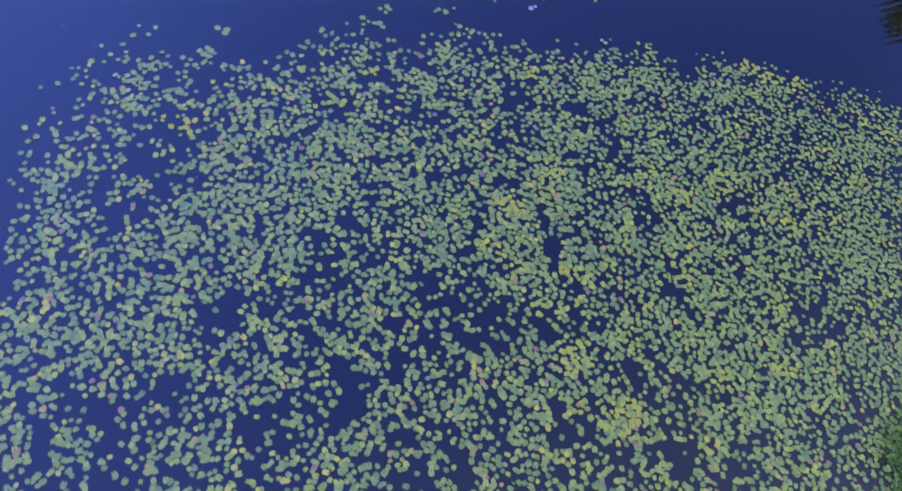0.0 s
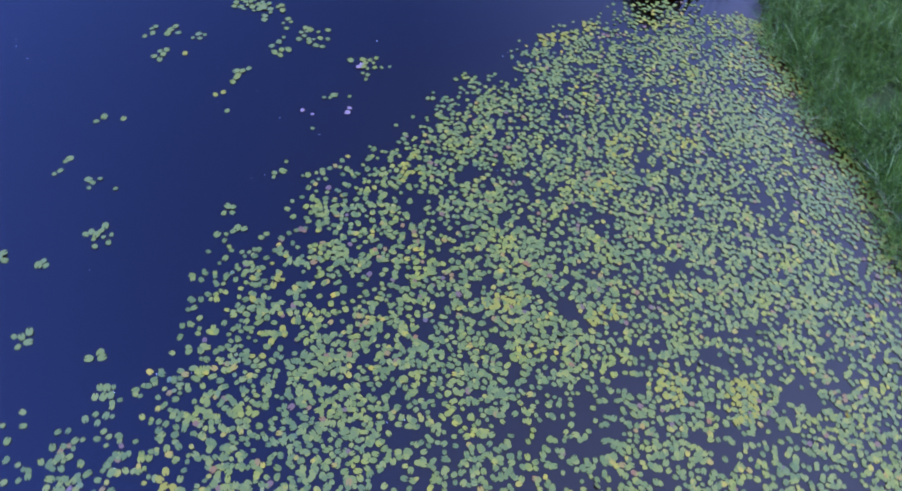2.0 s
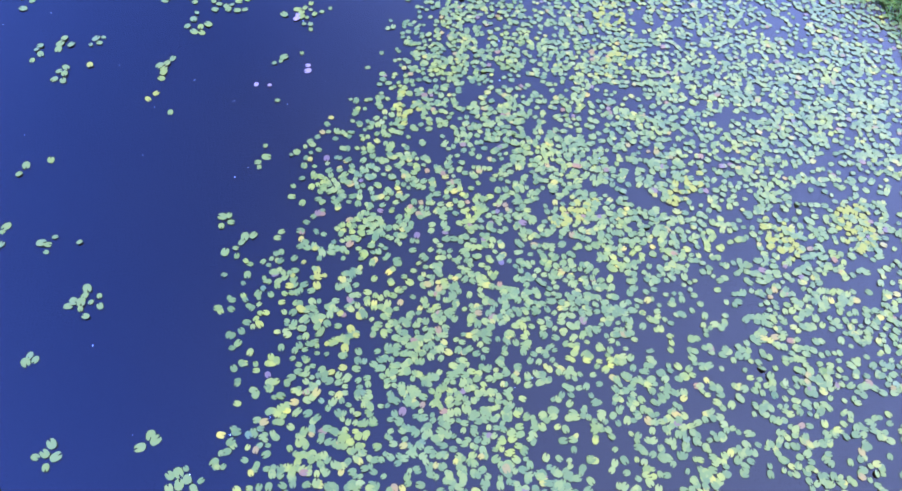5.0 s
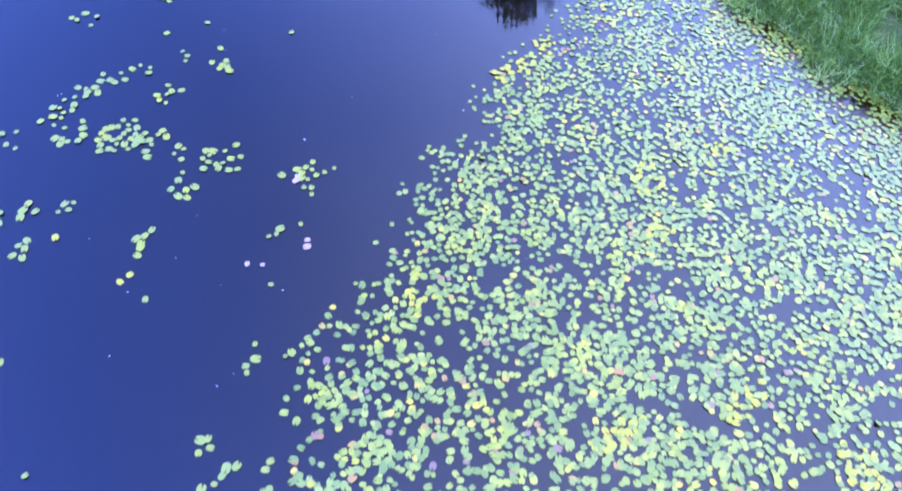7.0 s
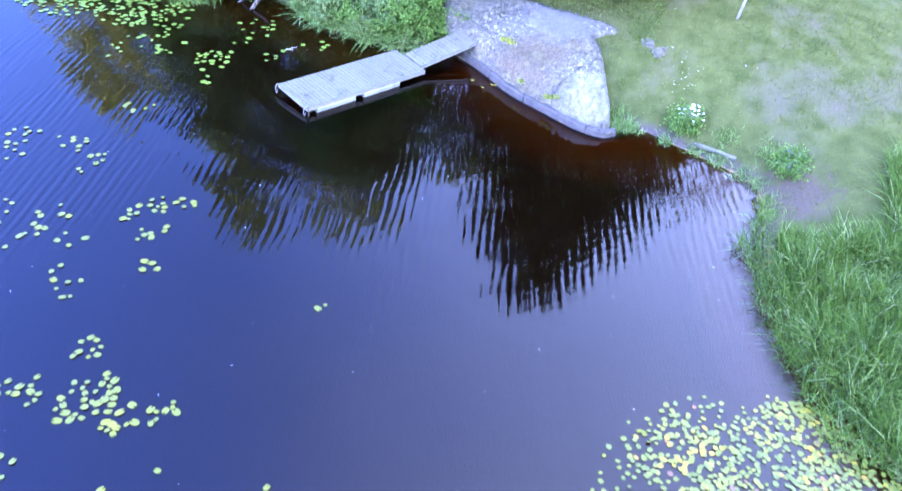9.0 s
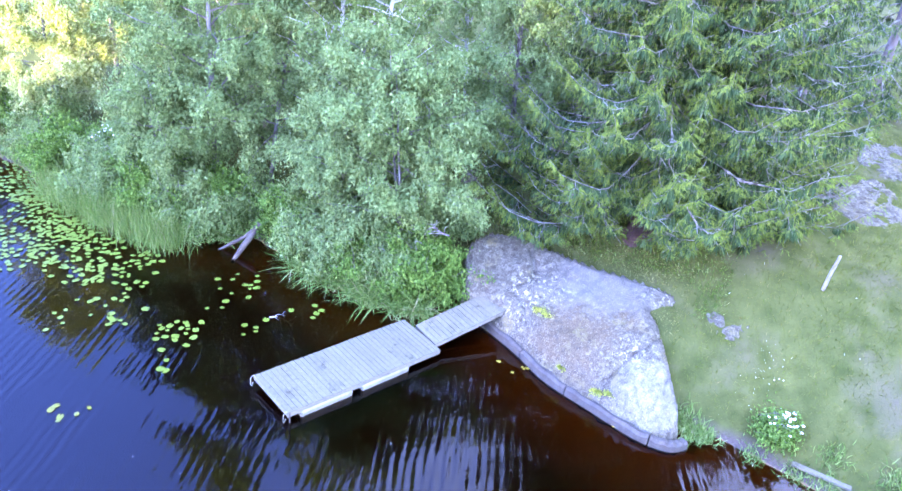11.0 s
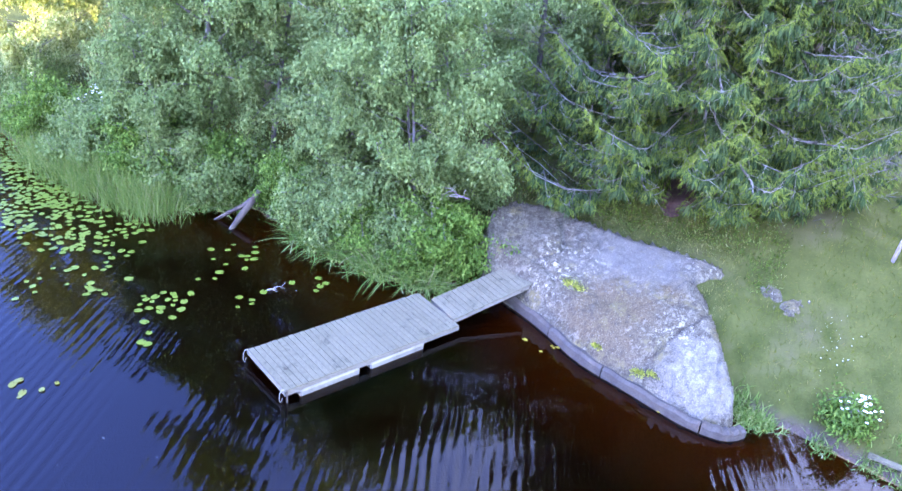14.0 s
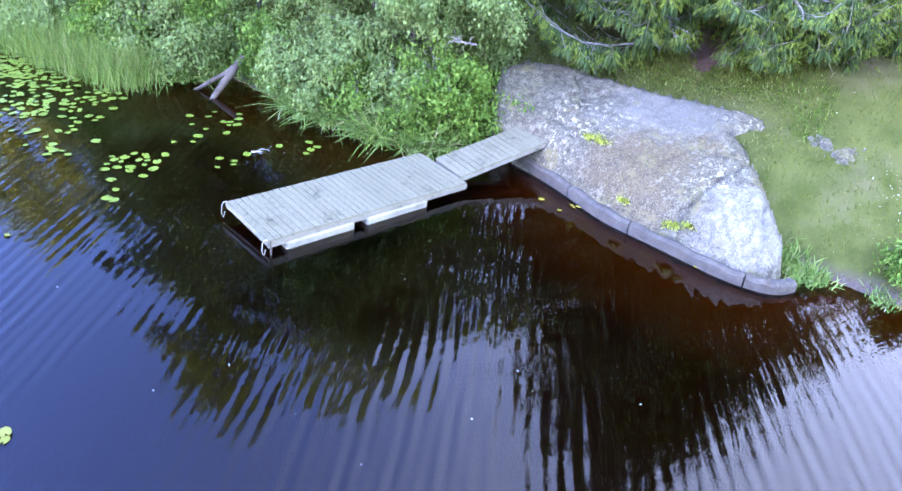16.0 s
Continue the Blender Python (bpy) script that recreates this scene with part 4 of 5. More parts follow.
def lily_mat():
    """The dense field of floating leaves."""
    rng = np.random.default_rng(7)
    step = 0.093
    gx, gy = np.meshgrid(np.arange(-8, 18.5, step), np.arange(-1.2, 18.6, step))
    x, y = gx.ravel() + rng.uniform(-0.08, 0.08, gx.size), gy.ravel() + rng.uniform(-0.08, 0.08, gx.size)
    within, rim = inside(x, y, MAT), to_line(x, y, MAT, True)
    bank = np.clip((x - 4 - 0.35 * (14 - y)) / 9, 0, 1)
    west = np.clip((-1.5 - x) / 5, 0, 1)
    gaps = fractal(x, y, 1.5, 4, 2.0)
    clumps = fractal(x, y, 0.42, 2, 9.0)
    chance = 0.46 + 0.27 * bank - 0.07 * west + 0.2 * gaps + 0.36 * clumps
    chance *= np.where(to_line(x, y, SHORE) < 1.6, 1, np.clip(rim / 1.1, 0.12, 1))
    keep = within & (rng.random(len(x)) < chance)
    x, y, bank = x[keep], y[keep], bank[keep]
    size = (0.144 - 0.02 * bank) * rng.uniform(0.72, 1.2, len(x))
    v, f = pads(x, y, size, rng, 0.014)
    ob = new("lily_field", array_mesh("lily_field", v, f, M_PAD))
    tagged(ob, "dense field of small oval yellow-lily leaves floating on dark water", "water lilies", kind="stuff")


lily_mat()


def lily_group(x, y, rx, ry, count, label, seed, mat, size=0.22, turn=0.0):
    """A loose group of single leaves round one root, each leaf a part; they lie beside each other."""
    rng = np.random.default_rng(seed)
    ob = thing("water_lily", pose(x, y, 0), label, "water lily", "lily groups on open water")
    shape, faces = PAD
    me = [array_mesh("leaf", np.array(shape) * (size * s), np.array(faces), mat) for s in (0.72, 0.9, 1.06, 1.2)]
    laid = []
    for k in range(count * 3):
        a, r = rng.uniform(0, 6.283), rng.random() ** 0.6
        u, w = rx * r * math.cos(a), ry * r * math.sin(a)
        c, s = math.cos(radians(turn)), math.sin(radians(turn))
        px, py = u * c - w * s, u * s + w * c
        if len(laid) >= count or any(math.hypot(px - q, py - v) < 0.72 * size for q, v in laid) or inside(np.array([x + px]), np.array([y + py]), LAND)[0]:
            continue
        laid.append((px, py))
        part("leaf", me[rng.integers(0, 4)], ob).matrix_basis = pose(px, py, 0.012 + rng.uniform(0, 0.02), rng.normal(0, 3), rng.normal(0, 3), rng.uniform(0, 360))


LOOSE = "loose group of floating lily leaves on open water"
EAST_GROUPS = [(6.87, 23.35, 0.55, 0.38, 26), (6.57, 24.2, 0.4, 0.35, 9), (7.02, 22.7, 0.4, 0.4, 11), (7.0, 22.05, 0.3, 0.2, 5), (7.2, 21.2, 0.55, 0.45, 15), (6.4, 21.5, 0.5, 0.3, 7), (7.68, 19.46, 0.3, 0.28, 11),
               (7.22, 19.24, 0.2, 0.16, 5), (7.92, 19.1, 0.06, 0.05, 1), (7.4, 19.93, 0.08, 0.05, 1), (6.02, 19.33, 0.2, 0.12, 3), (6.39, 18.99, 0.06, 0.05, 1), (4.57, 23.73, 0.25, 0.15, 4), (4.95, 23.2, 0.2, 0.2, 4),
               (4.15, 24.05, 0.25, 0.2, 5), (3.75, 23.25, 0.3, 0.2, 5), (5.72, 25.2, 0.6, 0.3, 9), (6.7, 24.95, 0.4, 0.3, 7)]
NEAR_GROUPS = [(4.93, 21.47, 0.25, 0.12, 4), (4.6, 21.4, 0.15, 0.12, 3), (3.8, 20.66, 0.08, 0.06, 1), (4.98, 18.85, 0.06, 0.05, 1), (-0.53, 19.65, 0.3, 0.28, 12), (0.24, 20.96, 0.25, 0.12, 4), (0.47, 20.5, 0.06, 0.05, 1),
               (1.8, 18.3, 0.3, 0.2, 4), (1.8, 22.07, 0.06, 0.05, 1), (-2.2, 17.3, 0.2, 0.2, 3), (3.4, 18.5, 0.4, 0.3, 4), (1.6, 17.75, 0.5, 0.3, 6), (0.3, 21.85, 0.2, 0.1, 2), (1.43, 22.46, 0.2, 0.1, 2)]
WEST_GROUPS = [(-3.3, 22.35, 0.25, 0.15, 4), (-3.25, 21.4, 0.25, 0.2, 4), (-2.98, 20.65, 0.3, 0.2, 5), (-2.19, 20.57, 0.2, 0.15, 3), (-1.72, 19.87, 0.15, 0.15, 3), (-3.87, 19.67, 0.25, 0.2, 4), (-3.0, 18.61, 0.2, 0.25, 5),
               (-3.76, 18.84, 0.15, 0.15, 2), (-1.67, 22.16, 0.25, 0.15, 3), (-1.25, 24.28, 0.4, 0.2, 5), (-1.1, 23.05, 0.25, 0.2, 4), (-3.97, 17.21, 0.3, 0.2, 3), (-2.64, 16.55, 0.2, 0.2, 3), (-0.17, 21.73, 0.2, 0.15, 2)]
BAY_GROUPS = [(11.5, 25.9, 0.75, 0.55, 30), (12.4, 26.8, 0.4, 0.35, 9), (11.1, 26.95, 0.45, 0.35, 9), (10.85, 27.5, 0.4, 0.3, 5), (11.35, 25.05, 0.4, 0.35, 10), (11.85, 24.45, 0.35, 0.25, 8), (8.05, 24.5, 0.5, 0.4, 10), (7.45, 24.8, 0.4, 0.3, 7),
              (8.35, 23.2, 0.35, 0.3, 7), (8.8, 24.1, 0.3, 0.25, 4), (9.66, 22.65, 0.25, 0.3, 6), (9.6, 26.25, 0.4, 0.3, 5), (11.25, 21.85, 0.08, 0.06, 1), (15.74, 23.27, 0.2, 0.1, 2), (10.2, 23.7, 0.9, 0.8, 6)]
FAR_GROUPS = [(15.1, 32.0, 0.8, 0.7, 14), (17.0, 33.6, 0.8, 0.7, 10), (17.8, 33.7, 0.5, 0.5, 6), (18.1, 32.35, 0.5, 0.5, 8), (17.6, 31.25, 0.5, 0.4, 7), (16.95, 28.7, 0.4, 0.4, 9), (17.3, 28.1, 0.3, 0.3, 5), (16.0, 28.0, 0.4, 0.4, 7),
              (15.1, 27.35, 0.25, 0.3, 4), (15.5, 30.5, 0.5, 0.4, 5), (14.6, 30.4, 0.6, 0.4, 7), (14.9, 29.4, 0.4, 0.4, 4), (14.4, 31.6, 0.6, 0.5, 12), (16.15, 29.0, 0.4, 0.4, 5), (20.5, 32.2, 0.5, 0.6, 6), (13.6, 28.6, 0.8, 0.6, 8)]
for k, (x, y, rx, ry, n) in enumerate(EAST_GROUPS + NEAR_GROUPS + WEST_GROUPS + BAY_GROUPS + FAR_GROUPS):
    lily_group(x, y, rx, ry, n, LOOSE, 100 + k, M_PAD, 0.165)
# last two groups: sunlight on the leaves, painted in as M_PAD_YELLOW
for k, (x, y, rx, ry, n) in enumerate([(4.0, 21.25, 0.22, 0.1, 4), (6.78, 23.6, 0.12, 0.12, 3), (4.32, 22.88, 0.06, 0.05, 1), (-3.25, 20.15, 0.15, 0.15, 4), (-2.98, 19.86, 0.15, 0.1, 3)]):
    lily_group(x, y, rx, ry, n, "few yellow lily leaves on open water", 470 + k, M_PAD_YELLOW, 0.165)
for k, (x, y, rx, ry, n) in enumerate([(5.98, 18.74, 0.14, 0.12, 4), (5.16, 19.48, 0.06, 0.05, 1), (5.28, 19.2, 0.06, 0.05, 1), (7.4, 19.6, 0.1, 0.08, 2)]):
    lily_group(x, y, rx, ry, n, "few reddened lily leaves on open water", 480 + k, M_PAD_RED, 0.14)
SHORE_GROUPS = [(27.6, 39.9, 2.4, 1.2, 190, 65), (26.2, 37.6, 2.4, 1.3, 150, 55), (25.4, 39.8, 2.2, 1.3, 110, 60), (26.3, 35.4, 1.5, 0.9, 34, 40), (24.6, 34.1, 1.2, 0.6, 15, 30), (24.2, 32.1, 0.9, 0.6, 20, 20),
                (26.5, 32.2, 1.2, 0.9, 15, 0), (25.4, 30.5, 0.7, 0.5, 5, 0), (26.6, 29.6, 0.6, 0.6, 5, 0), (28.7, 42.7, 2.2, 1.3, 100, 80), (23.4, 35.2, 1.0, 0.9, 9, 30), (22.9, 31.4, 0.3, 0.2, 3, 0)]
for k, (x, y, rx, ry, n, turn) in enumerate(SHORE_GROUPS):
    lily_group(x, y, rx, ry, n, "green lily leaves floating near the shore", 200 + k, M_PAD_GREEN, 0.195, turn)
FOOT_GROUPS = [(27.4, 24.17, 0.06, 0.05, 2), (27.5, 23.5, 0.1, 0.08, 4), (27.16, 23.73, 0.05, 0.04, 1), (26.3, 20.85, 0.05, 0.04, 1)]
for k, (x, y, rx, ry, n) in enumerate(FOOT_GROUPS):
    lily_group(x, y, rx, ry, n, "small yellow lily leaves at the foot of the rock", 490 + k, M_PAD_YELLOW, 0.12)
YELLOWING = [(6.5, 7.1, 0.6, 0.4, 34, 20), (5.65, 8.45, 0.5, 0.3, 24, 40), (6.1, 10.45, 0.6, 0.2, 16, -25), (4.7, 12.3, 0.7, 0.2, 16, -35), (10.5, 13.1, 0.6, 0.35, 16, 0), (12.2, 16.9, 0.35, 0.25, 9, 0), (12.6, 16.5, 0.3, 0.25, 7, 0),
             (9.0, 12.6, 0.8, 0.25, 12, -20), (11.6, 12.0, 0.8, 0.25, 14, -10), (13.5, 16.4, 0.25, 0.25, 6, 0), (1.4, 16.3, 0.7, 0.4, 9, 20), (0.4, 15.2, 0.8, 0.5, 8, 0), (5.9, 16.3, 0.5, 0.35, 9, 30), (-3.2, 14.4, 0.5, 0.4, 9, 0)]
for k, (x, y, rx, ry, n, turn) in enumerate(YELLOWING):
    lily_group(x, y, rx, ry, n, "cluster of yellowing and rotting lily leaves", 400 + k, M_PAD_YELLOW, 0.15, turn)


# ---- grasses ----
def blade_shape(n=3, bend=0.5):
    v = []
    for k in range(n):
        t = k / n
        v += [(bend * t * t, -0.5 * (1 - t * 0.6), t * (1 - 0.25 * bend * t)), (bend * t * t, 0.5 * (1 - t * 0.6), t * (1 - 0.25 * bend * t))]
    v.append((bend, 0, 1 - 0.25 * bend))
    v.append((bend, 0.02, 1 - 0.25 * bend))
    return v, [(2 * k, 2 * k + 1, 2 * k + 3, 2 * k + 2) for k in range(n)]


def blades(x, y, length, width, rng, bend, mat, name, label, category, lean=0.3, sink=0.02, z=None):
    n = len(x)
    base = lie(x, y) if z is None else z
    spots = np.stack([x, y, base - sink], -1)
    v, f = spread(*blade_shape(2, bend), spots, turned(rng.uniform(0, 6.283, n), rng.normal(0.1, lean, n), rng.normal(0, lean, n)), np.stack([length, np.full(n, width), length], -1))
    return tagged(new(name, array_mesh(name, v, f, mat)), label, category, kind="stuff")


def scatter(rng, count, lo, hi, test):
    x, y = rng.uniform(lo[0], hi[0], count), rng.uniform(lo[1], hi[1], count)
    keep = test(x, y)
    return x[keep], y[keep]


def on_land(x, y, near=0.0, far=99.0):
    d = to_line(x, y, SHORE)
    return inside(x, y, LAND) & (d >= near) & (d < far) & ~inside(x, y, ROCK)


# bare ground under the spruce
LITTER = np.array([(33.9 + 1.5 * math.cos(t) * (1 + 0.15 * math.sin(3 * t)), 21.75 + 0.8 * math.sin(t) * (1 + 0.15 * math.cos(2 * t))) for t in np.linspace(0, 6.283, 24)[:-1]])
rng = np.random.default_rng(11)
# tall sedge bank on the near side of the bay
x, y = scatter(rng, 130000, (11.5, 1), (27, 15), lambda x, y: on_land(x, y, 0.0, 5.0) & (y < 13.9 + 0.1 * (x - 22)) & ((x < 23.4) | (y < 11.6)) & (fractal(x, y, 0.75, 3, 4.0) > -0.8 + 0.4 * rng.random(len(x))))
blades(x, y, rng.uniform(0.45, 1.0, len(x)) * (0.9 + 0.5 * fractal(x, y, 0.75, 3, 4.0)), 0.026, rng, 0.65, M_SEDGE, "sedge_bank", "tall bent sedge on the bank", "sedge", 0.35)
x, y = scatter(rng, 60000, (11, 0), (24.5, 15), lambda x, y: ~inside(x, y, LAND) & (to_line(x, y, SHORE) < 0.6 + 0.4 * fractal(x, y, 0.9, 2, 6.0)))
blades(x, y, rng.uniform(0.4, 0.9, len(x)), 0.016, rng, 0.7, M_SEDGE, "sedge_fringe", "sedge standing in the shallow margin", "sedge", 0.4, 0.0, np.full(len(x), -0.05))
# mown meadow
x, y = scatter(rng, 95000, (24.5, 9), (46, 24), lambda x, y: on_land(x, y, 0.08) & (rng.random(len(x)) < np.clip(0.75 + 0.5 * fractal(x, y, 2.2, 3, 5.0), 0.12, 1)))
blades(x, y, rng.uniform(0.05, 0.17, len(x)), 0.012, rng, 0.6, M_GRASS, "meadow_grass", "short thin meadow grass", "grass", 0.45)
x, y = scatter(rng, 26000, (29, 20), (36, 29), lambda x, y: on_land(x, y, 0.5) & (to_line(x, y, ROCK, True) < 1.3))
blades(x, y, rng.uniform(0.05, 0.16, len(x)), 0.013, rng, 0.6, M_STRAW, "rough_grass", "dry straw-coloured grass along the rock's edge", "grass", 0.5)
x, y = scatter(rng, 30000, (30, 19), (36, 29), lambda x, y: on_land(x, y, 0.5) & (to_line(x, y, ROCK, True) > 0.45 + 0.3 * rng.random(len(x))) & (to_line(x, y, ROCK, True) < 0.9 + 2.2 * rng.random(len(x))) & ~inside(x, y, LITTER))
blades(x, y, rng.uniform(0.05, 0.17, len(x)), 0.02, rng, 0.6, M_SEDGE, "low_herbs", "low green herbs between the rock and the spruce", "herbs", 0.6)
x, y = scatter(rng, 30000, (28, 26), (50, 48), lambda x, y: on_land(x, y, 0.3))
blades(x, y, rng.uniform(0.15, 0.4, len(x)), 0.016, rng, 0.7, M_GRASS, "woodland_grass", "grass under the trees", "grass", 0.45)

x, y = scatter(rng, 60000, (27, 26), (34, 50), lambda x, y: on_land(x, y, 0.0, 1.8) & (y > 31.5))
blades(x, y, rng.uniform(0.25, 0.6, len(x)), 0.016, rng, 0.7, M_TUFT, "bank_grass", "rank grass along the wooded bank", "grass", 0.5)


def tuft(name, x, y, spreadr, count, length, label, seed, mat=M_SEDGE, width=0.018, bend=0.8, z=None, lean=0.35):
    r = np.random.default_rng(seed)
    px, py = x + r.normal(0, spreadr, count), y + r.normal(0, spreadr, count)
    base = np.maximum(lie(px, py), 0.0) if z is None else np.full(count, z)
    spots = np.stack([px - x, py - y, base], -1)
    v, f = spread(*blade_shape(3, bend), spots, turned(r.uniform(0, 6.283, count), r.normal(0.1, lean, count), r.normal(0, lean, count)), np.stack([length * r.uniform(0.5, 1.1, count), np.full(count, width), length * r.uniform(0.5, 1.1, count)], -1))
    return thing(name, pose(x, y, 0), label, "sedge", "sedge tufts at the water's edge", data=array_mesh(name, v, f, mat))


for k, (x, y, s, n, l) in enumerate([(28.3, 27.5, 0.2, 330, 0.95), (28.25, 28.4, 0.2, 360, 1.0), (28.4, 29.1, 0.2, 320, 0.95), (28.55, 29.9, 0.2, 280, 0.95), (28.55, 30.7, 0.16, 220, 1.1), (28.75, 31.3, 0.14, 160, 1.0), (28.4, 27.0, 0.16, 220, 0.9), (29.0, 34.9, 0.25, 420, 0.8), (28.65, 35.6, 0.25, 420, 0.8), (28.45, 36.3, 0.25, 420, 0.8), (28.4, 37.0, 0.25, 420, 0.9), (29.35, 34.3, 0.25, 400, 0.7)]):
    tuft("sedge_tuft", x, y, s, n, l, "drooping sedge tuft at the water's edge", 300 + k, M_TUFT, 0.034, 1.05)
for k in range(9):
    y = 35.4 + k * 0.72
    x = 27.75 + 0.016 * k * k
    tuft("reed_clump", x, y, 0.34, 620, 1.45, "tall pale-green reeds in shallow water", 320 + k, M_TUFT, 0.012, 0.35, None, 0.2)
for k, (x, y) in enumerate([(27.0, 19.1), (27.35, 19.35), (27.1, 18.8)]):
    tagged(tuft("weed_tuft", x, y, 0.16, 260, 0.28, "bright green weeds beside the rock", 340 + k, M_TUFT, 0.03, 0.6), kind="stuff")

# ---- small things on the bank and in the water ----
bush = leafy_tree("flowering_bush", 27.4, 17.1, 0.85, 0.32, 4200, M_ALDER, M_SHRUB, "small green bush with white blossom", 60, 0.05, 0.09, stems=4, twigs=5, category="shrub")
r = random.Random(4)
g = Geo()
for k in range(28):
    a, d, z = r.uniform(0, 6.28), r.uniform(0, 0.42), r.uniform(0.8, 1.05)
    c = (d * math.cos(a), d * math.sin(a), z - d * 0.5)
    for j in range(4):
        b = j * 1.57 + a
        g.put([c, (c[0] + 0.03 * math.cos(b), c[1] + 0.03 * math.sin(b), c[2] + 0.015), (c[0] + 0.036 * math.cos(b + 0.7), c[1] + 0.036 * math.sin(b + 0.7), c[2] + 0.02), (c[0] + 0.03 * math.cos(b + 1.3), c[1] + 0.03 * math.sin(b + 1.3), c[2] + 0.015)], [(0, 1, 2, 3)])
part("blossom", g.mesh("blossom", M_FLOWER), bush, "flat white flower heads")
copy_thing(bush, pose(29.9, 39.7, at_ground(29.9, 39.7) + 0.6, 0, 0, 70) @ Matrix.Scale(1.5, 4))
leafy_tree("low_bush", 26.3, 14.0, 0.7, 0.5, 3500, M_ALDER, M_SHRUB, "low green bush beside the old plank", 61, 0.05, 0.09, stems=4, twigs=5, category="shrub")


def log_thing(name, pts, radii, label, category, mat=M_DEAD, sides=7):
    base = Vector(pts[0])
    g = Geo().tube([Vector(p) - base for p in pts], radii, sides)
    return thing(name, Matrix.Translation(base), label, category, data=g.mesh(name, mat, True))


z = at_ground(31.9, 16.7)
log_thing("leaning_post", [(31.9, 16.7, z - 0.2), (31.95, 16.64, z + 0.5), (32.0, 16.56, z + 1.05)], [0.055, 0.05, 0.04], "bleached leaning wooden post on the lawn", "post")
z0, z1 = at_ground(26.9, 16.5), at_ground(26.75, 15.7)
plank = Geo().box((-0.65, -0.07, -0.03), (0.65, 0.07, 0.03), 0.006)
thing("plank", pose(26.82, 16.1, (z0 + z1) / 2 + 0.1, 0, 0, 80), "weathered grey plank lying in the grass", "plank", data=plank.mesh("plank", M_BOARD))
log_thing("driftwood", [(29.15, 33.0, 0.9), (28.85, 33.08, 0.62), (28.5, 33.2, 0.28), (28.1, 33.32, -0.12)], [0.085, 0.1, 0.095, 0.06], "grey dead trunk lying into the water", "driftwood", M_DRIFT)
log_thing("driftwood", [(29.02, 33.1, 0.72), (28.85, 33.35, 0.45), (28.62, 33.7, 0.22), (28.42, 34.05, -0.04)], [0.07, 0.065, 0.055, 0.04], "grey forked limb lying into the water", "driftwood", M_DRIFT)


def bare_branch(name, x, y, z, length, az, label, seed, rise=0.0):
    r, g = random.Random(seed), Geo()
    main = limb((0, 0, 0), (math.cos(az), math.sin(az), rise), length, 0.0, 6, 0.25, r)
    g.tube(main, [0.022, 0.02, 0.018, 0.015, 0.012, 0.009, 0.005], 5)
    for j in (1, 2, 3, 4, 5):
        for s in (-1, 1):
            tw = limb(main[j], (math.cos(az + s * 0.9), math.sin(az + s * 0.9), r.uniform(-0.1, 0.3)), length * r.uniform(0.2, 0.45), 0.0, 4, 0.25, r)
            g.tube(tw, [0.012, 0.01, 0.008, 0.006, 0.003], 4)
    thing(name, pose(x, y, z), label, "branch", data=g.mesh(name, M_DEAD))


bare_branch("dead_branch", 26.0, 30.5, 0.01, 0.85, -1.2, "bleached dead branch floating near the jetty", 2)
bare_branch("dead_branch", 28.75, 26.5, 2.55, 1.2, 1.2, "bare bleached branch sticking out of the alder", 3, 0.1)

# weeds along the muddy margin of the bay
for k, (x, y) in enumerate([(26.95, 17.6), (26.8, 16.6), (26.5, 15.9), (25.9, 14.75), (25.1, 14.35), (24.4, 14.2), (26.2, 15.2), (27.3, 15.9), (27.0, 14.7)]):
    tagged(tuft("weed_tuft", x, y, 0.17, 130, 0.2 + 0.03 * (k % 3), "low green weeds on the muddy margin", 380 + k, M_TUFT, 0.022, 0.7), kind="stuff")

# lawn rocks, flush with the turf
LAWN_ROCKS = [(30.25, 19.1, 0.5, 0.3, 20), (29.9, 18.7, 0.4, 0.25, -30), (38.3, 15.6, 1.7, 1.5, -20), (42.5, 14.0, 2.2, 1.4, 10), (26.2, 9.9, 0.8, 0.5, 40), (24.6, 10.6, 0.45, 0.3, 10), (22.6, 9.3, 0.8, 0.4, 0), (34.2, 28.0, 0.9, 0.5, 30)]
for k, (x, y, a, b, turn) in enumerate(LAWN_ROCKS):
    ring = [(x + (a * math.cos(t) * math.cos(radians(turn)) - b * math.sin(t) * math.sin(radians(turn))) * (1 + 0.18 * math.sin(3 * t + k)),
             y + (a * math.cos(t) * math.sin(radians(turn)) + b * math.sin(t) * math.cos(radians(turn))) * (1 + 0.15 * math.cos(2 * t + k))) for t in np.linspace(0, 6.283, 20)[:-1]]
    outline = np.array(ring)
    build_rock("bedrock", outline, lambda px, py: lie(px, py) + 0.025 + 0.1 * fractal(px, py, 0.45, 3, 2.0), 0.25, "low bare bedrock showing through the turf", 0.09)

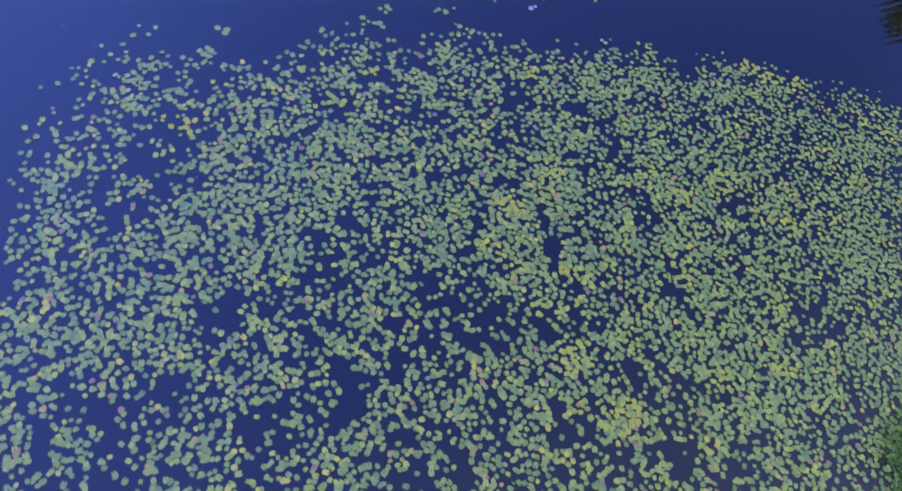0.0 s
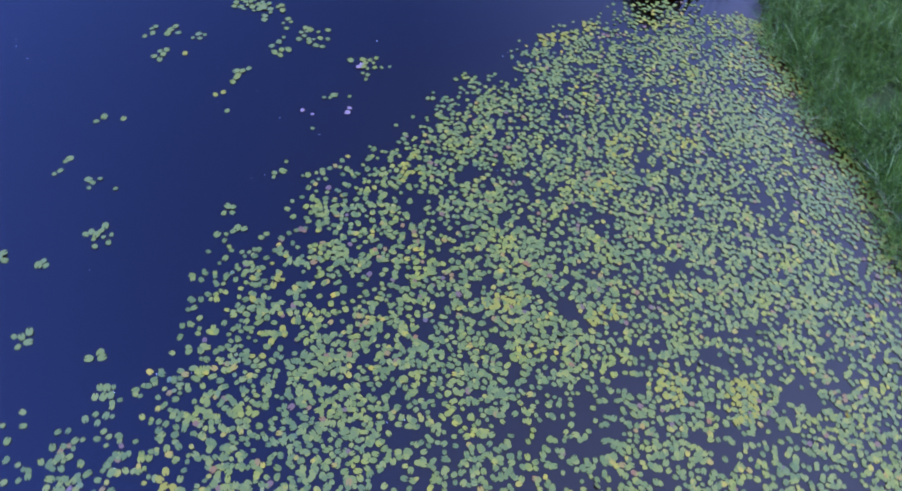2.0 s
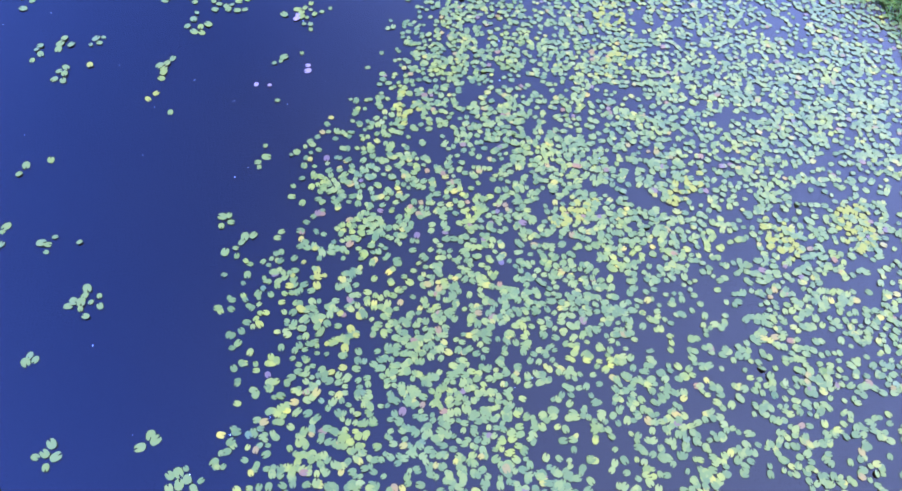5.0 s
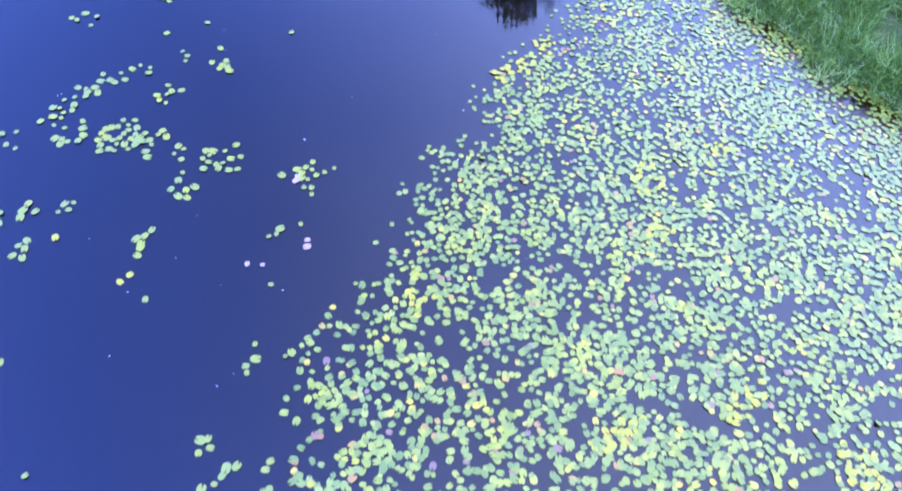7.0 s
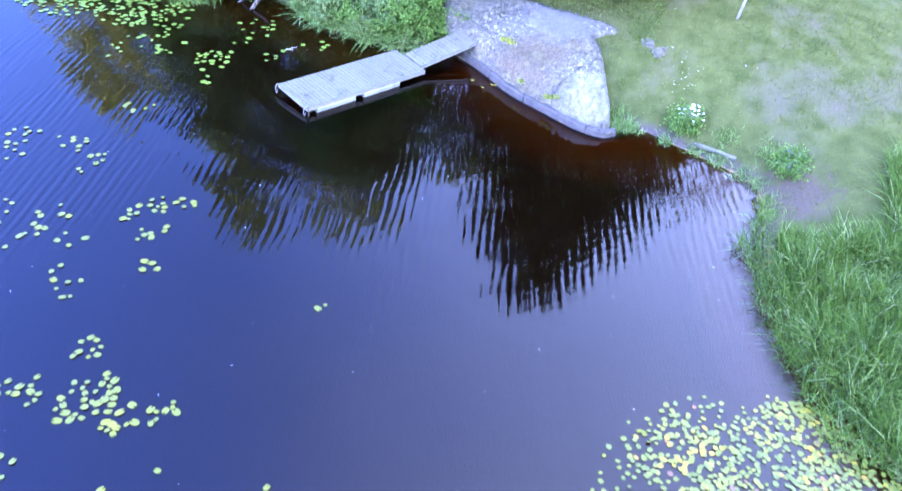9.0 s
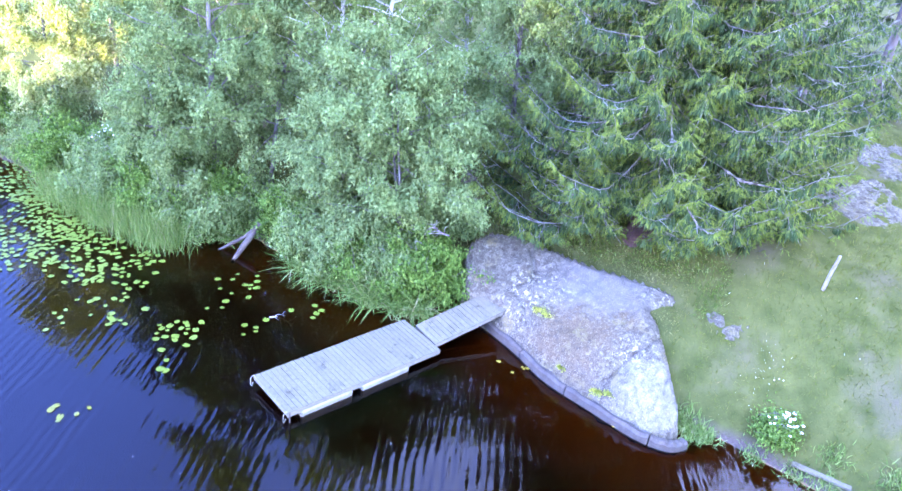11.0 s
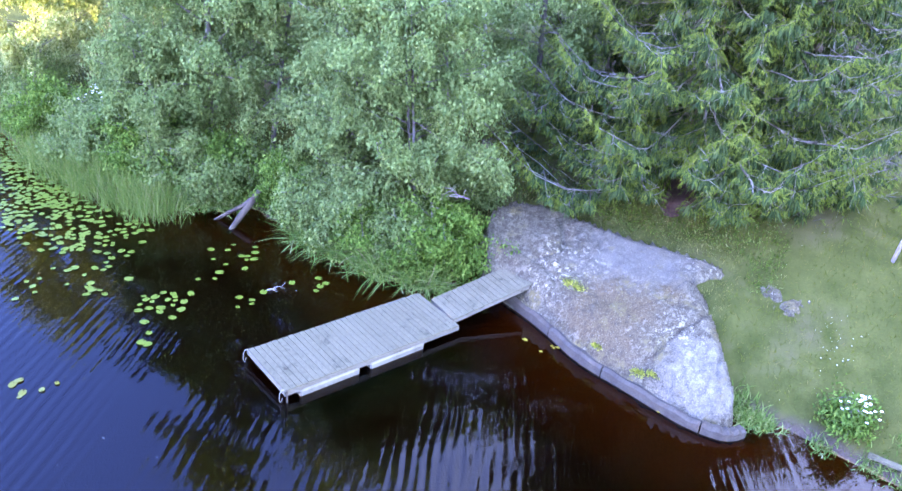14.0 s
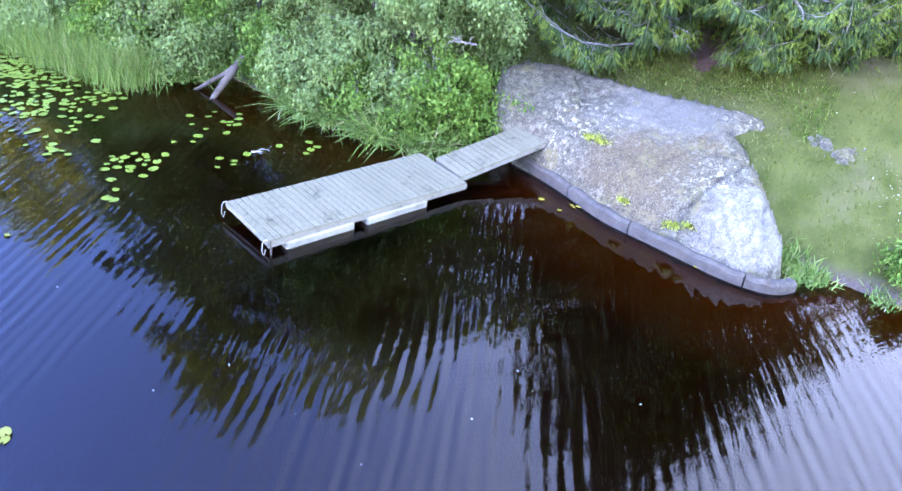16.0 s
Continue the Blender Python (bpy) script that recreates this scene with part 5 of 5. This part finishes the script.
# fallen needles under the spruce
litter = build_rock("needle_litter", LITTER, lambda px, py: lie(px, py) + 0.07 + 0.03 * fractal(px, py, 0.4, 2, 5.0), 0.2, "bare red-brown needle litter under the spruce", 0.1)
litter.data.materials[0] = M_LITTER
tagged(litter, category="litter", kind="stuff")

# stonecrop on the outcrop
for k, (x, y, s, n) in enumerate([(28.9, 23.6, 0.12, 300), (28.7, 23.4, 0.08, 140), (26.95, 21.42, 0.1, 260), (26.85, 21.15, 0.07, 110), (27.35, 22.5, 0.07, 110)]):
    z = float(rock_height(np.array([x]), np.array([y]))[0])
    tagged(tuft("stonecrop", x, y, s, n, 0.1, "yellow-green stonecrop and moss on bare rock", 360 + k, M_STONECROP, 0.03, 0.5, z - 0.03, 0.7), category="stonecrop", kind="stuff")

# chips of pale wood and petals strewn on the lawn
r = np.random.default_rng(31)
n = 45
px, py = np.concatenate([r.normal(29.1, 0.5, n), r.uniform(27.5, 33, 16)]), np.concatenate([r.normal(17.7, 0.32, n), r.uniform(15.5, 19.5, 16)])
keep = on_land(px, py, 0.3)
spots = np.stack([px, py, lie(px, py) + 0.09], -1)[keep]
v, f = spread([(-0.5, -0.2, 0), (0.5, -0.25, 0.06), (0.55, 0.2, 0.1), (-0.45, 0.25, 0.05)], [(0, 1, 2, 3)], spots, turned(r.uniform(0, 6, len(spots)), r.normal(0, 0.2, len(spots)), r.normal(0, 0.2, len(spots))), r.uniform(0.014, 0.032, len(spots)))
tagged(new("wood_chips", array_mesh("wood_chips", v, f, M_FLOWER)), "pale wood chips and petals strewn on the lawn", "wood chips", kind="stuff")

# pale seeds drifting on open water
r = np.random.default_rng(3)
n = 170
spots = np.stack([r.uniform(-8, 24, n), r.uniform(12, 32, n), np.full(n, 0.006)], -1)
spots = spots[~inside(spots[:, 0], spots[:, 1], LAND)]
v, f = spread([(-0.5, -0.4, 0), (0.5, -0.4, 0), (0.6, 0.4, 0.1), (-0.4, 0.5, 0.1)], [(0, 1, 2, 3)], spots, turned(r.uniform(0, 6, len(spots)), np.zeros(len(spots)), np.zeros(len(spots))), r.uniform(0.007, 0.018, len(spots)))
tagged(new("drifting_seeds", array_mesh("drifting_seeds", v, f, M_FLOWER)), "pale seeds and petals adrift on the water", "seeds", kind="stuff")
